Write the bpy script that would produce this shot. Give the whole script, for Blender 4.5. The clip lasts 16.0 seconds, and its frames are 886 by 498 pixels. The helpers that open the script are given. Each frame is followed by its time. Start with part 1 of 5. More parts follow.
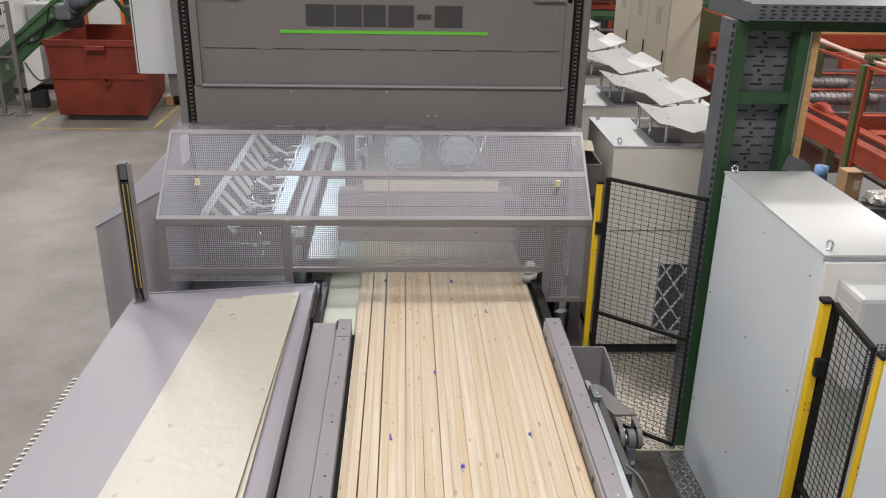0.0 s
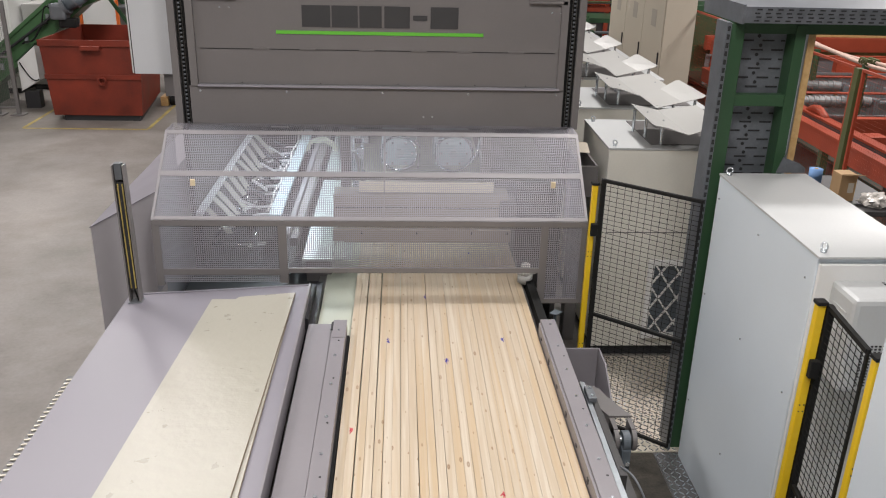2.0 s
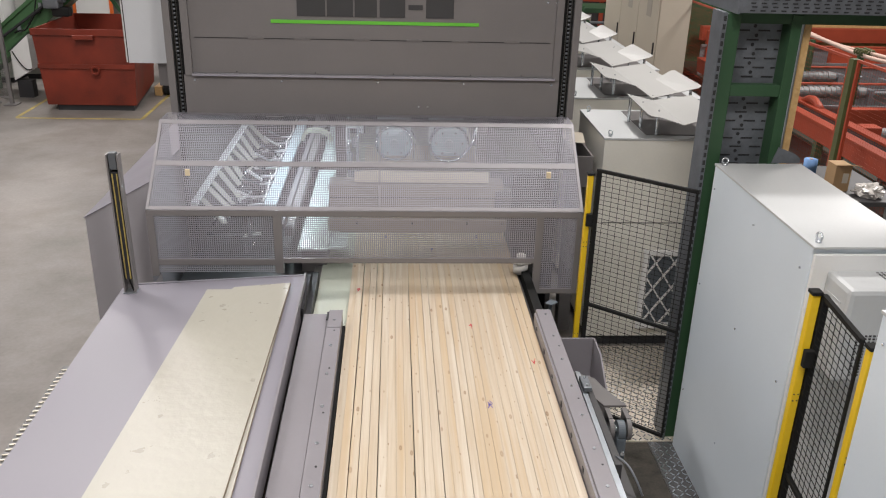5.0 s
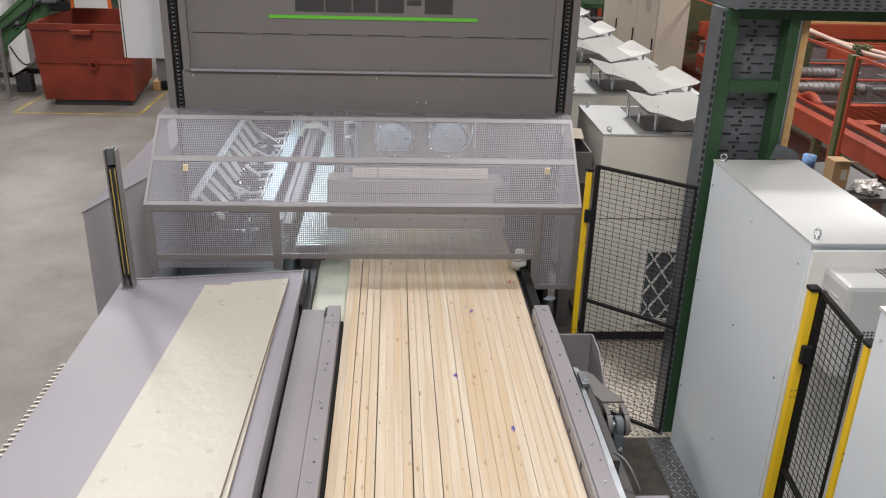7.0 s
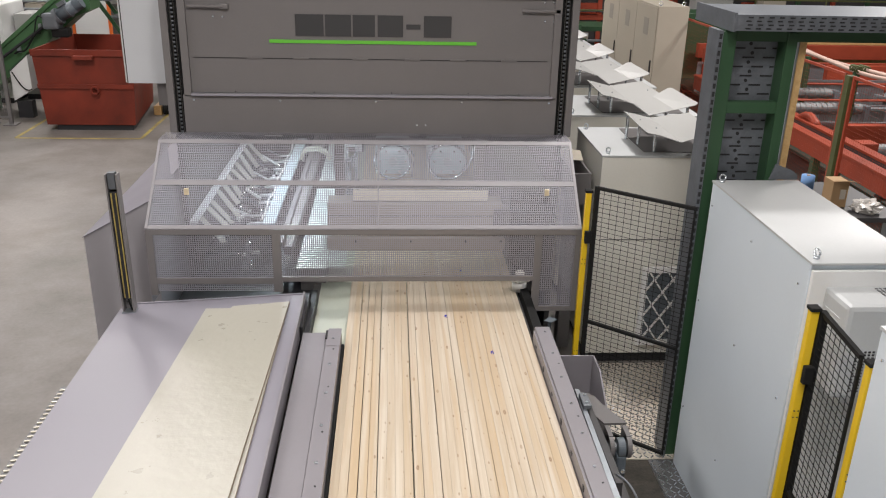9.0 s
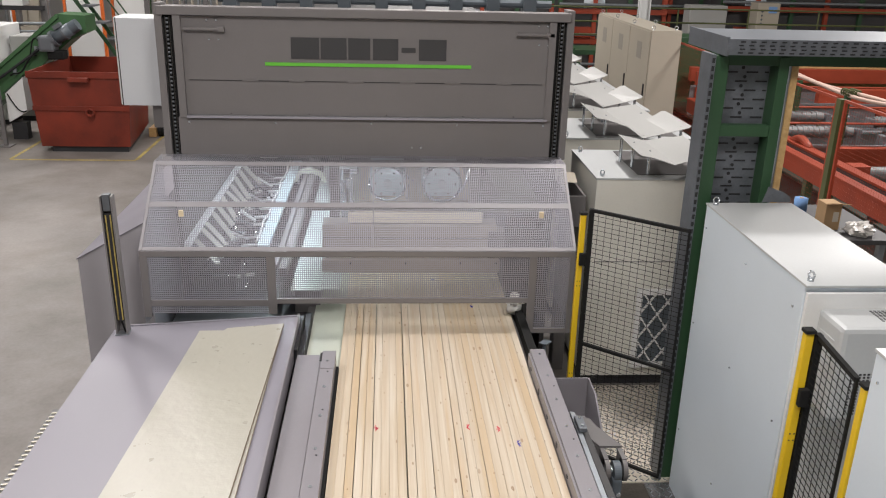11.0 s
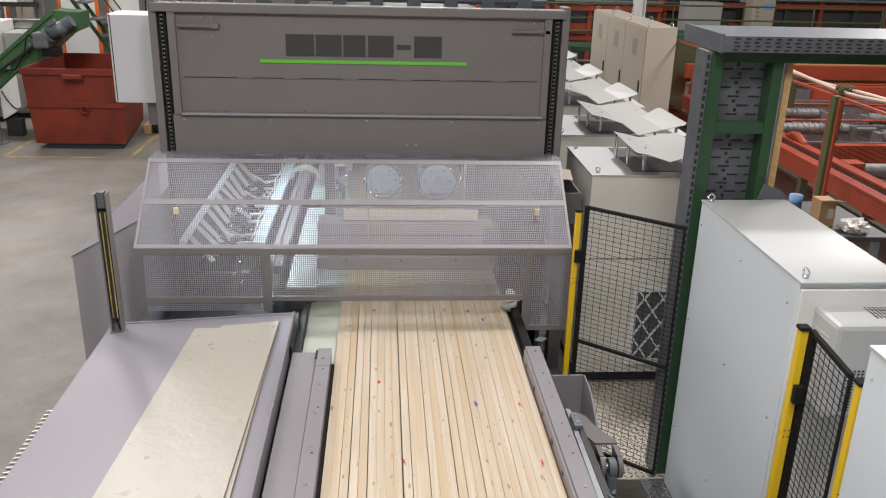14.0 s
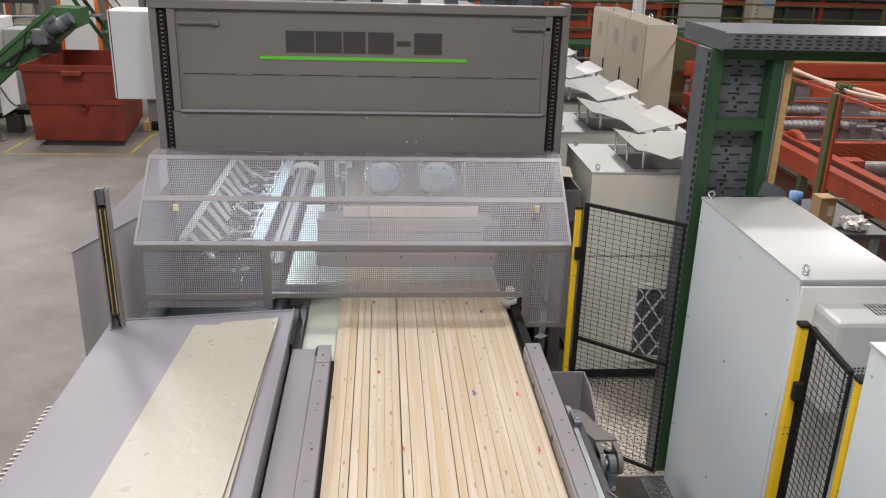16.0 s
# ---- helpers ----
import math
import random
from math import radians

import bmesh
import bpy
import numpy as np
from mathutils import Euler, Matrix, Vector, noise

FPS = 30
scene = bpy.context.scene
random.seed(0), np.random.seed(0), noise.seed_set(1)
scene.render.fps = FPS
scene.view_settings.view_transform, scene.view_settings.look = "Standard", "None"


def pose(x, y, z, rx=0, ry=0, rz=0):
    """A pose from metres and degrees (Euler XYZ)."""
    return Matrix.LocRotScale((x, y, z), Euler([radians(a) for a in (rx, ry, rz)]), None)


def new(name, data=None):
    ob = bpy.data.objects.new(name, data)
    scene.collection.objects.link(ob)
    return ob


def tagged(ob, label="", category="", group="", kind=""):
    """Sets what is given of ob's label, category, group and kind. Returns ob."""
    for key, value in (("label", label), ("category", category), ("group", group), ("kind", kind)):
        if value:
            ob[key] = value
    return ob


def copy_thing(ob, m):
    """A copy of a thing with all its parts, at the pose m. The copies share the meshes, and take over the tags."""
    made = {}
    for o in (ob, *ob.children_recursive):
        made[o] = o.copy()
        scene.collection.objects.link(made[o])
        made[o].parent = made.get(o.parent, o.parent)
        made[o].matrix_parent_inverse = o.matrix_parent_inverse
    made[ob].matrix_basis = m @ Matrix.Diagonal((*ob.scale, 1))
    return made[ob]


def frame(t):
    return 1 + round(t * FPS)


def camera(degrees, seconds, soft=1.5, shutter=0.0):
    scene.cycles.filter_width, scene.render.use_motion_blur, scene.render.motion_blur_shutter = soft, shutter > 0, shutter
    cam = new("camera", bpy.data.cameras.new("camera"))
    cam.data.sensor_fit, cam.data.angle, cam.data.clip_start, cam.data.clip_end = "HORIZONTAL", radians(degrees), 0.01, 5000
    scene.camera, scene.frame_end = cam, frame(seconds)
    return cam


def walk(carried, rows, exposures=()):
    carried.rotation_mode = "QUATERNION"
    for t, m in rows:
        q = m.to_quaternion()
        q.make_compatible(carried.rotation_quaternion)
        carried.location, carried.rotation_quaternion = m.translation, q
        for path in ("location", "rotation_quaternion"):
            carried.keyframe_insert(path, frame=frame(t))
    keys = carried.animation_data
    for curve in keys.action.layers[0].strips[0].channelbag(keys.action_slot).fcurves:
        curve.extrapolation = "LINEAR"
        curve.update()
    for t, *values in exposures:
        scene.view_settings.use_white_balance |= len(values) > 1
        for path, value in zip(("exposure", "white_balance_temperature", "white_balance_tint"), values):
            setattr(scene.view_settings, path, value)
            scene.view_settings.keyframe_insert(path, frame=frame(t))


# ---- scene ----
cam = camera(55.24, 16.0, soft=1.1)
walk(cam, [
    (0, pose(0.009, 0.001, 3.598, 67.828, -1.041, -2.475)),
    (0.5, pose(0.004, -0.003, 3.593, 68.115, -1.144, -2.496)),
    (1, pose(0.004, -0.002, 3.598, 68.244, -1.196, -2.568)),
    (1.5, pose(0.005, -0.007, 3.593, 68.087, -1.276, -2.622)),
    (2, pose(0.005, -0.001, 3.595, 67.948, -1.318, -2.740)),
    (2.5, pose(0.003, -0.003, 3.595, 67.837, -1.370, -2.790)),
    (3, pose(0.000, -0.002, 3.594, 67.689, -1.390, -2.868)),
    (3.5, pose(0.002, -0.003, 3.595, 67.573, -1.393, -2.938)),
    (4, pose(0.001, -0.002, 3.592, 67.475, -1.416, -2.993)),
    (6.5, pose(-0.000, 0.000, 3.592, 67.102, -1.532, -3.112)),
    (7, pose(0.001, 0.001, 3.592, 67.022, -1.568, -3.126)),
    (7.5, pose(0.000, 0.002, 3.592, 66.967, -1.580, -3.157)),
    (8, pose(0.001, 0.004, 3.590, 67.156, -1.544, -3.193)),
    (8.5, pose(0.001, 0.003, 3.592, 67.641, -1.433, -3.257)),
    (9, pose(0.002, -0.004, 3.596, 68.503, -1.223, -3.229)),
    (11.5, pose(-0.003, -0.004, 3.599, 70.005, -1.427, -3.623)),
    (12, pose(0.001, 0.002, 3.601, 69.912, -1.420, -3.635)),
    (12.5, pose(-0.000, 0.000, 3.598, 69.818, -1.506, -3.677)),
    (13, pose(-0.003, -0.000, 3.593, 69.727, -1.547, -3.746)),
    (13.5, pose(-0.000, 0.001, 3.599, 69.736, -1.457, -3.833)),
    (14, pose(0.001, -0.001, 3.600, 69.776, -1.438, -3.859)),
    (14.5, pose(-0.005, -0.003, 3.598, 69.785, -1.430, -3.860)),
    (15, pose(-0.001, 0.003, 3.598, 69.780, -1.404, -3.866)),
    (15.5, pose(-0.001, 0.003, 3.596, 69.727, -1.457, -3.879)),
    (16, pose(-0.004, -0.002, 3.596, 69.607, -1.510, -3.887)),
])

# ---- light ----
world = bpy.data.worlds.new("hall_air")
world.use_nodes = True
world.node_tree.nodes["Background"].inputs[0].default_value = (0.80, 0.86, 1.0, 1)
world.node_tree.nodes["Background"].inputs[1].default_value = 0.055
scene.world = world
scene.view_settings.exposure = -0.15


def place_lamp(x, y, z, sx, sy, watts, color=(1.0, 0.955, 0.93), tilt=0.0):
    data = bpy.data.lights.new("area_lamp", "AREA")
    data.shape, data.size, data.size_y, data.energy, data.color = "RECTANGLE", sx, sy, watts, color
    ob = new("area_lamp", data)
    ob.matrix_world = pose(x, y, z, tilt)
    return ob


# The first two follow shadows and a reflection; the rest are added fill.
for lx, ly, size, watts in ((2.2, 7.3, 0.5, 330), (-3.9, 11.6, 2.6, 215), (-5.0, 8.6, 1.6, 400), (-1.6, 0.4, 1.6, 285), (1.0, 1.2, 1.2, 215), (8.5, 12.5, 1.6, 700), (1.0, 20.0, 1.6, 600), (-7.2, 17.5, 1.6, 370), (-6.6, 3.6, 1.6, 150)):
    place_lamp(lx, ly, 7.0, size, size, watts)
place_lamp(-0.95, 7.9, 1.90, 0.10, 2.2, 34, (0.80, 0.93, 1.0))
# two more added lamps fill the beam, covers and boards under the hood
place_lamp(0.15, 6.50, 1.90, 1.2, 0.04, 11, (0.82, 0.93, 1.0), 55)
place_lamp(0.2, 6.075, 1.69, 1.5, 0.03, 2.6, (0.95, 0.97, 1.0), 15)


# ---- materials ----
def links(m):
    nt = m.node_tree
    return nt, nt.nodes, nt.nodes["Principled BSDF"]


def surf(name, col, rough=0.5, metal=0.0, var=0.10, scale=2.5, fine=70.0, bump=0.03, dirt=0.0, coat=0.0, wear=0.09):
    """Painted, plastic or metal surface with soft blotches, fine grain and faint relief."""
    m = bpy.data.materials.new(name)
    m.use_nodes = True
    nt, n, b = links(m)
    co = n.new("ShaderNodeTexCoord")
    geo = n.new("ShaderNodeObjectInfo")
    add = n.new("ShaderNodeVectorMath")
    nt.links.new(co.outputs["Object"], add.inputs[0])
    nt.links.new(geo.outputs["Random"], add.inputs[1])
    big, small = n.new("ShaderNodeTexNoise"), n.new("ShaderNodeTexNoise")
    big.inputs["Scale"].default_value, big.inputs["Detail"].default_value = scale, 6
    small.inputs["Scale"].default_value, small.inputs["Detail"].default_value = fine, 3
    nt.links.new(add.outputs[0], big.inputs["Vector"])
    nt.links.new(add.outputs[0], small.inputs["Vector"])
    mix = n.new("ShaderNodeMath")
    mix.operation = "MULTIPLY_ADD"
    nt.links.new(small.outputs["Fac"], mix.inputs[0])
    mix.inputs[1].default_value = 0.35
    nt.links.new(big.outputs["Fac"], mix.inputs[2])
    ramp = n.new("ShaderNodeValToRGB")
    e = ramp.color_ramp.elements
    lo, hi = 1 - var - dirt, 1 + var
    e[0].position, e[1].position = 0.30, 1.0
    e[0].color = (*[min(1, c * lo) for c in col], 1)
    e[1].color = (*[min(1, c * hi) for c in col], 1)
    nt.links.new(mix.outputs[0], ramp.inputs[0])
    nt.links.new(ramp.outputs[0], b.inputs["Base Color"])
    rr = n.new("ShaderNodeMapRange")
    rr.inputs[3].default_value, rr.inputs[4].default_value = max(0.04, rough - wear), min(1, rough + wear)
    nt.links.new(big.outputs["Fac"], rr.inputs[0])
    nt.links.new(rr.outputs[0], b.inputs["Roughness"])
    b.inputs["Metallic"].default_value = metal
    b.inputs["Coat Weight"].default_value = coat
    bp = n.new("ShaderNodeBump")
    bp.inputs["Strength"].default_value, bp.inputs["Distance"].default_value = bump, 0.01
    nt.links.new(small.outputs["Fac"], bp.inputs["Height"])
    nt.links.new(bp.outputs[0], b.inputs["Normal"])
    return m


def timber(name, pale, dark, grain=1.0, knots=True):
    """Sawn softwood, grain along the local y axis, with knots."""
    m = bpy.data.materials.new(name)
    m.use_nodes = True
    nt, n, b = links(m)
    co, info = n.new("ShaderNodeTexCoord"), n.new("ShaderNodeObjectInfo")
    sh = n.new("ShaderNodeVectorMath")
    sh.operation = "MULTIPLY_ADD"
    nt.links.new(info.outputs["Random"], sh.inputs[0])
    sh.inputs[1].default_value = (7.0, 31.0, 3.0)
    nt.links.new(co.outputs["Object"], sh.inputs[2])
    st = n.new("ShaderNodeMapping")
    st.inputs["Scale"].default_value = (38 * grain, 1.1 * grain, 38 * grain)
    nt.links.new(sh.outputs[0], st.inputs["Vector"])
    nz = n.new("ShaderNodeTexNoise")
    nz.inputs["Scale"].default_value, nz.inputs["Detail"].default_value, nz.inputs["Distortion"].default_value = 1.0, 5, 0.6
    nt.links.new(st.outputs[0], nz.inputs["Vector"])
    tone = n.new("ShaderNodeMath")
    tone.operation = "MULTIPLY_ADD"
    nt.links.new(info.outputs["Random"], tone.inputs[0])
    tone.inputs[1].default_value = 0.16
    nt.links.new(nz.outputs["Fac"], tone.inputs[2])
    ramp = n.new("ShaderNodeValToRGB")
    e = ramp.color_ramp.elements
    e[0].position, e[1].position = 0.36, 0.70
    e[0].color, e[1].color = (*pale, 1), (*dark, 1)
    nt.links.new(tone.outputs[0], ramp.inputs[0])
    last = ramp.outputs[0]
    if knots:
        hm = n.new("ShaderNodeMapping")
        hm.inputs["Scale"].default_value = (13.0, 0.32, 13.0)
        nt.links.new(sh.outputs[0], hm.inputs["Vector"])
        hz = n.new("ShaderNodeTexNoise")
        hz.inputs["Scale"].default_value, hz.inputs["Detail"].default_value = 1.0, 4
        nt.links.new(hm.outputs[0], hz.inputs["Vector"])
        hr = n.new("ShaderNodeValToRGB")
        hr.color_ramp.elements[0].position, hr.color_ramp.elements[1].position = 0.50, 0.66
        hr.color_ramp.elements[0].color, hr.color_ramp.elements[1].color = (0, 0, 0, 1), (0.75, 0.75, 0.75, 1)
        nt.links.new(hz.outputs["Fac"], hr.inputs[0])
        hx = n.new("ShaderNodeMix")
        hx.data_type = "RGBA"
        nt.links.new(hr.outputs[0], hx.inputs[0])
        nt.links.new(last, hx.inputs[6])
        hx.inputs[7].default_value = (0.50, 0.375, 0.235, 1)
        last = hx.outputs[2]
        km = n.new("ShaderNodeMapping")
        km.inputs["Scale"].default_value = (16.0, 5.5, 4.0)
        nt.links.new(sh.outputs[0], km.inputs["Vector"])
        vo = n.new("ShaderNodeTexVoronoi")
        vo.voronoi_dimensions = "2D"
        vo.inputs["Scale"].default_value = 1.0
        nt.links.new(km.outputs[0], vo.inputs["Vector"])
        ring = n.new("ShaderNodeValToRGB")
        r = ring.color_ramp.elements
        r[0].position, r[1].position = 0.02, 0.12
        r[0].color, r[1].color = (0.55, 0.55, 0.55, 1), (0, 0, 0, 1)
        rim = r.new(0.07)
        rim.color = (1, 1, 1, 1)
        rgb = n.new("ShaderNodeSeparateColor")
        nt.links.new(vo.outputs["Color"], rgb.inputs[0])
        size = n.new("ShaderNodeMath")
        size.operation = "MULTIPLY_ADD"
        nt.links.new(rgb.outputs[1], size.inputs[0])
        size.inputs[1].default_value, size.inputs[2].default_value = 1.9, 0.70
        wide = n.new("ShaderNodeMath")
        wide.operation = "MULTIPLY"
        nt.links.new(vo.outputs["Distance"], wide.inputs[0])
        nt.links.new(size.outputs[0], wide.inputs[1])
        nt.links.new(wide.outputs[0], ring.inputs[0])
        pick = n.new("ShaderNodeMath")
        pick.operation = "GREATER_THAN"
        pick.inputs[1].default_value = 0.60
        nt.links.new(rgb.outputs[0], pick.inputs[0])
        keep = n.new("ShaderNodeMath")
        keep.operation = "MULTIPLY"
        nt.links.new(ring.outputs[0], keep.inputs[0])
        nt.links.new(pick.outputs[0], keep.inputs[1])
        shade = n.new("ShaderNodeMath")
        shade.operation = "MULTIPLY"
        nt.links.new(keep.outputs[0], shade.inputs[0])
        fade = n.new("ShaderNodeMapRange")
        fade.inputs[3].default_value, fade.inputs[4].default_value = 0.55, 1.0
        nt.links.new(rgb.outputs[2], fade.inputs[0])
        nt.links.new(fade.outputs[0], shade.inputs[1])
        kn = n.new("ShaderNodeMix")
        kn.data_type = "RGBA"
        nt.links.new(shade.outputs[0], kn.inputs[0])
        nt.links.new(last, kn.inputs[6])
        kn.inputs[7].default_value = (0.23, 0.135, 0.07, 1)
        last = kn.outputs[2]
    nt.links.new(last, b.inputs["Base Color"])
    b.inputs["Roughness"].default_value = 0.34
    bp = n.new("ShaderNodeBump")
    bp.inputs["Strength"].default_value, bp.inputs["Distance"].default_value = 0.08, 0.004
    nt.links.new(nz.outputs["Fac"], bp.inputs["Height"])
    nt.links.new(bp.outputs[0], b.inputs["Normal"])
    return m


def concrete(name, col):
    m = surf(name, col, rough=0.55, var=0.22, scale=0.9, fine=30, bump=0.05, dirt=0.10)
    nt, n, b = links(m)
    co = n.new("ShaderNodeTexCoord")
    st = n.new("ShaderNodeTexNoise")
    st.inputs["Scale"].default_value, st.inputs["Detail"].default_value, st.inputs["Roughness"].default_value = 0.35, 9, 0.7
    nt.links.new(co.outputs["Object"], st.inputs["Vector"])
    ramp = n.new("ShaderNodeValToRGB")
    ramp.color_ramp.elements[0].position, ramp.color_ramp.elements[1].position = 0.40, 0.62
    ramp.color_ramp.elements[0].color, ramp.color_ramp.elements[1].color = (0.62, 0.60, 0.57, 1), (1, 1, 1, 1)
    nt.links.new(st.outputs["Fac"], ramp.inputs[0])
    mul = n.new("ShaderNodeMix")
    mul.data_type, mul.blend_type = "RGBA", "MULTIPLY"
    mul.inputs[0].default_value = 1.0
    src = b.inputs["Base Color"].links[0].from_socket
    nt.links.new(src, mul.inputs[6])
    nt.links.new(ramp.outputs[0], mul.inputs[7])
    nt.links.new(mul.outputs[2], b.inputs["Base Color"])
    return m


M_FLOOR = concrete("worn_concrete", (0.248, 0.230, 0.219))
M_GREY = surf("machine_grey_paint", (0.205, 0.192, 0.192), 0.42, var=0.06)
M_GREYD = surf("machine_dark_grey", (0.15, 0.142, 0.142), 0.45, var=0.08)
M_LAV = surf("lavender_grey_paint", (0.232, 0.222, 0.257), 0.43, var=0.03, bump=0.004)
M_MESH = surf("perforated_sheet_paint", (0.350, 0.342, 0.385), 0.40, var=0.06)
M_DARK = surf("black_steel", (0.025, 0.025, 0.028), 0.5, var=0.15)
M_CHAIN = surf("oiled_chain_steel", (0.10, 0.095, 0.09), 0.35, metal=0.8, var=0.2)
M_WHITE = surf("white_cabinet_paint", (0.74, 0.745, 0.74), 0.38, var=0.03)
# raised tone lifts the cabinet sides where lamp light falls short
M_CAB = surf("pale_grey_cabinet_paint", (0.65, 0.72, 0.785), 0.35, var=0.03)
# darker cabinet tone offsets the strong lamp light on the tops
M_CABTOP = surf("dimmed_cabinet_paint", (0.49, 0.505, 0.51), 0.4, var=0.05, dirt=0.04)
M_BEIGE = surf("beige_cabinet_paint", (0.41, 0.37, 0.305), 0.45, var=0.05)
M_YEL = surf("safety_yellow_paint", (0.78, 0.52, 0.015), 0.38, var=0.05)
M_LINE = surf("worn_yellow_line", (0.42, 0.33, 0.10), 0.6, var=0.35, scale=5, dirt=0.35)
M_GREEN = surf("green_steel_paint", (0.030, 0.078, 0.036), 0.45, var=0.15)
M_LIME = surf("lime_green_stripe", (0.16, 0.60, 0.06), 0.4, var=0.02)
M_ZINC = surf("galvanised_steel", (0.36, 0.39, 0.42), 0.38, metal=0.75, var=0.16, scale=9)
M_ZINCP = surf("zinc_sheet", (0.155, 0.168, 0.185), 0.45, metal=0.35, var=0.10, scale=6)
M_RED = surf("rust_red_paint", (0.172, 0.021, 0.008), 0.55, var=0.30, dirt=0.28)
M_ORANGE = surf("orange_red_paint", (0.32, 0.05, 0.022), 0.5, var=0.18, dirt=0.1)
M_CREAM = surf("cream_plastic_sheet", (0.385, 0.37, 0.318), 0.29, var=0.012, scale=9, fine=12, bump=0.35, wear=0.05)
M_BELT = surf("pale_green_belt", (0.47, 0.495, 0.42), 0.35, var=0.05)
M_STEEL = surf("bright_steel", (0.62, 0.66, 0.70), 0.25, metal=0.8, var=0.08)
M_BLUEW = surf("bluish_white_guide", (0.62, 0.72, 0.78), 0.3, var=0.05)
M_RUBBER = surf("black_rubber", (0.013, 0.013, 0.013), 0.7, var=0.2)
M_RUBBER.node_tree.nodes["Principled BSDF"].inputs["Specular IOR Level"].default_value = 0.2
M_CARD = surf("brown_cardboard", (0.42, 0.27, 0.14), 0.75, var=0.08)
M_PAPER = surf("blue_paper_roll", (0.18, 0.33, 0.62), 0.8, var=0.06)
M_FILM = surf("clear_plastic_film", (0.56, 0.53, 0.50), 0.22, var=0.15)
M_WALL = surf("hall_wall_panel", (0.66, 0.65, 0.63), 0.6, var=0.08, scale=0.6)
M_LETTER = surf("charcoal_lettering", (0.055, 0.055, 0.058), 0.45, var=0.05)
M_TREAD = surf("tread_plate_steel", (0.56, 0.51, 0.43), 0.42, metal=0.10, var=0.22, scale=7)
M_BLUE_INK = surf("blue_crayon", (0.02, 0.02, 0.35), 0.7)
M_RED_INK = surf("red_crayon", (0.55, 0.03, 0.06), 0.7)
M_AMBER = surf("amber_plastic", (0.78, 0.66, 0.45), 0.4)
M_MOTOR = surf("motor_grey_blue", (0.10, 0.12, 0.14), 0.4, var=0.1)
# white darkened to balance the lamp glare on upward faces
M_COVER = surf("dimmed_white_sheet", (0.355, 0.355, 0.345), 0.45, var=0.03)
M_PALE = surf("pale_metal", (0.66, 0.70, 0.73), 0.3, metal=0.1, var=0.08)
# near-black colour puts in the shade of interiors and gaps
M_INNER = surf("shade_dark_steel", (0.055, 0.053, 0.055), 0.5, var=0.12)
M_STRIP = surf("hood_frame_paint", (0.30, 0.287, 0.302), 0.42, var=0.05)
M_RAIL = surf("grey_rail_paint", (0.235, 0.222, 0.24), 0.36, var=0.06, bump=0.006)
M_DEEP = surf("dark_green_backing", (0.022, 0.036, 0.024), 0.55, var=0.25)
M_HOSE = surf("pinkish_beige_plastic", (0.52, 0.38, 0.32), 0.5, var=0.12)
M_NEON = surf("orange_plastic_strip", (0.75, 0.16, 0.03), 0.45)
M_WOOD = timber("planed_spruce", (0.60, 0.533, 0.440), (0.50, 0.412, 0.305))
M_STAIN = surf("dark_rusty_stain", (0.10, 0.022, 0.012), 0.8, var=0.3)
M_FRAME = surf("bright_white_plastic", (0.86, 0.86, 0.85), 0.4, var=0.03)
M_LEAF = surf("fresh_green_paint", (0.055, 0.135, 0.055), 0.45, var=0.15, dirt=0.1)
M_OLIVE = surf("olive_green_paint", (0.075, 0.088, 0.032), 0.5, var=0.15)
M_EDGE = surf("sheet_edge_shade", (0.25, 0.205, 0.15), 0.6, var=0.12)
M_SLAT = surf("pale_beige_slat", (0.54, 0.49, 0.41), 0.5, var=0.05)
M_BEAM = surf("brownish_grey_steel", (0.31, 0.28, 0.25), 0.45, var=0.08)
M_FINGER = surf("dull_spring_steel", (0.46, 0.46, 0.43), 0.4, metal=0.3, var=0.12)
M_BOX = surf("pale_grey_box_paint", (0.68, 0.70, 0.73), 0.38, var=0.03)
M_VENT = surf("taupe_vent_plastic", (0.30, 0.275, 0.24), 0.5, var=0.08)
M_TRAY = surf("dull_tray_zinc", (0.175, 0.19, 0.212), 0.42, metal=0.45, var=0.22, scale=11, dirt=0.1)
M_PLATE = surf("dark_tread_steel", (0.15, 0.15, 0.152), 0.42, metal=0.4, var=0.25, scale=7, dirt=0.2)
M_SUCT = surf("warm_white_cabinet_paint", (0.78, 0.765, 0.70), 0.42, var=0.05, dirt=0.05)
M_ROLL = surf("worn_roller_steel", (0.20, 0.21, 0.212), 0.5, metal=0.3, var=0.25, scale=8, dirt=0.15)
# lighter than the lid's lavender, the colour lifts the underlit front
M_HOUSE = surf("lavender_housing_paint", (0.40, 0.385, 0.412), 0.4, var=0.04, bump=0.006)
# bluish lamp tint is mixed into the guide and cover colours
M_GUIDE = surf("lamp_tinted_guide", (0.53, 0.61, 0.61), 0.33, var=0.05)
M_DISC = surf("lamp_tinted_cover", (0.36, 0.42, 0.455), 0.34, var=0.12, scale=6)
M_PLANK = timber("new_pine_plank", (0.62, 0.42, 0.20), (0.50, 0.31, 0.13), 0.8, False)


# ---- building helpers ----
def box(bm, x0, x1, y0, y1, z0, z1):
    v = [bm.verts.new((x, y, z)) for x in (x0, x1) for y in (y0, y1) for z in (z0, z1)]
    for f in ((0, 1, 3, 2), (4, 6, 7, 5), (0, 4, 5, 1), (2, 3, 7, 6), (0, 2, 6, 4), (1, 5, 7, 3)):
        bm.faces.new([v[i] for i in f])
    return bm


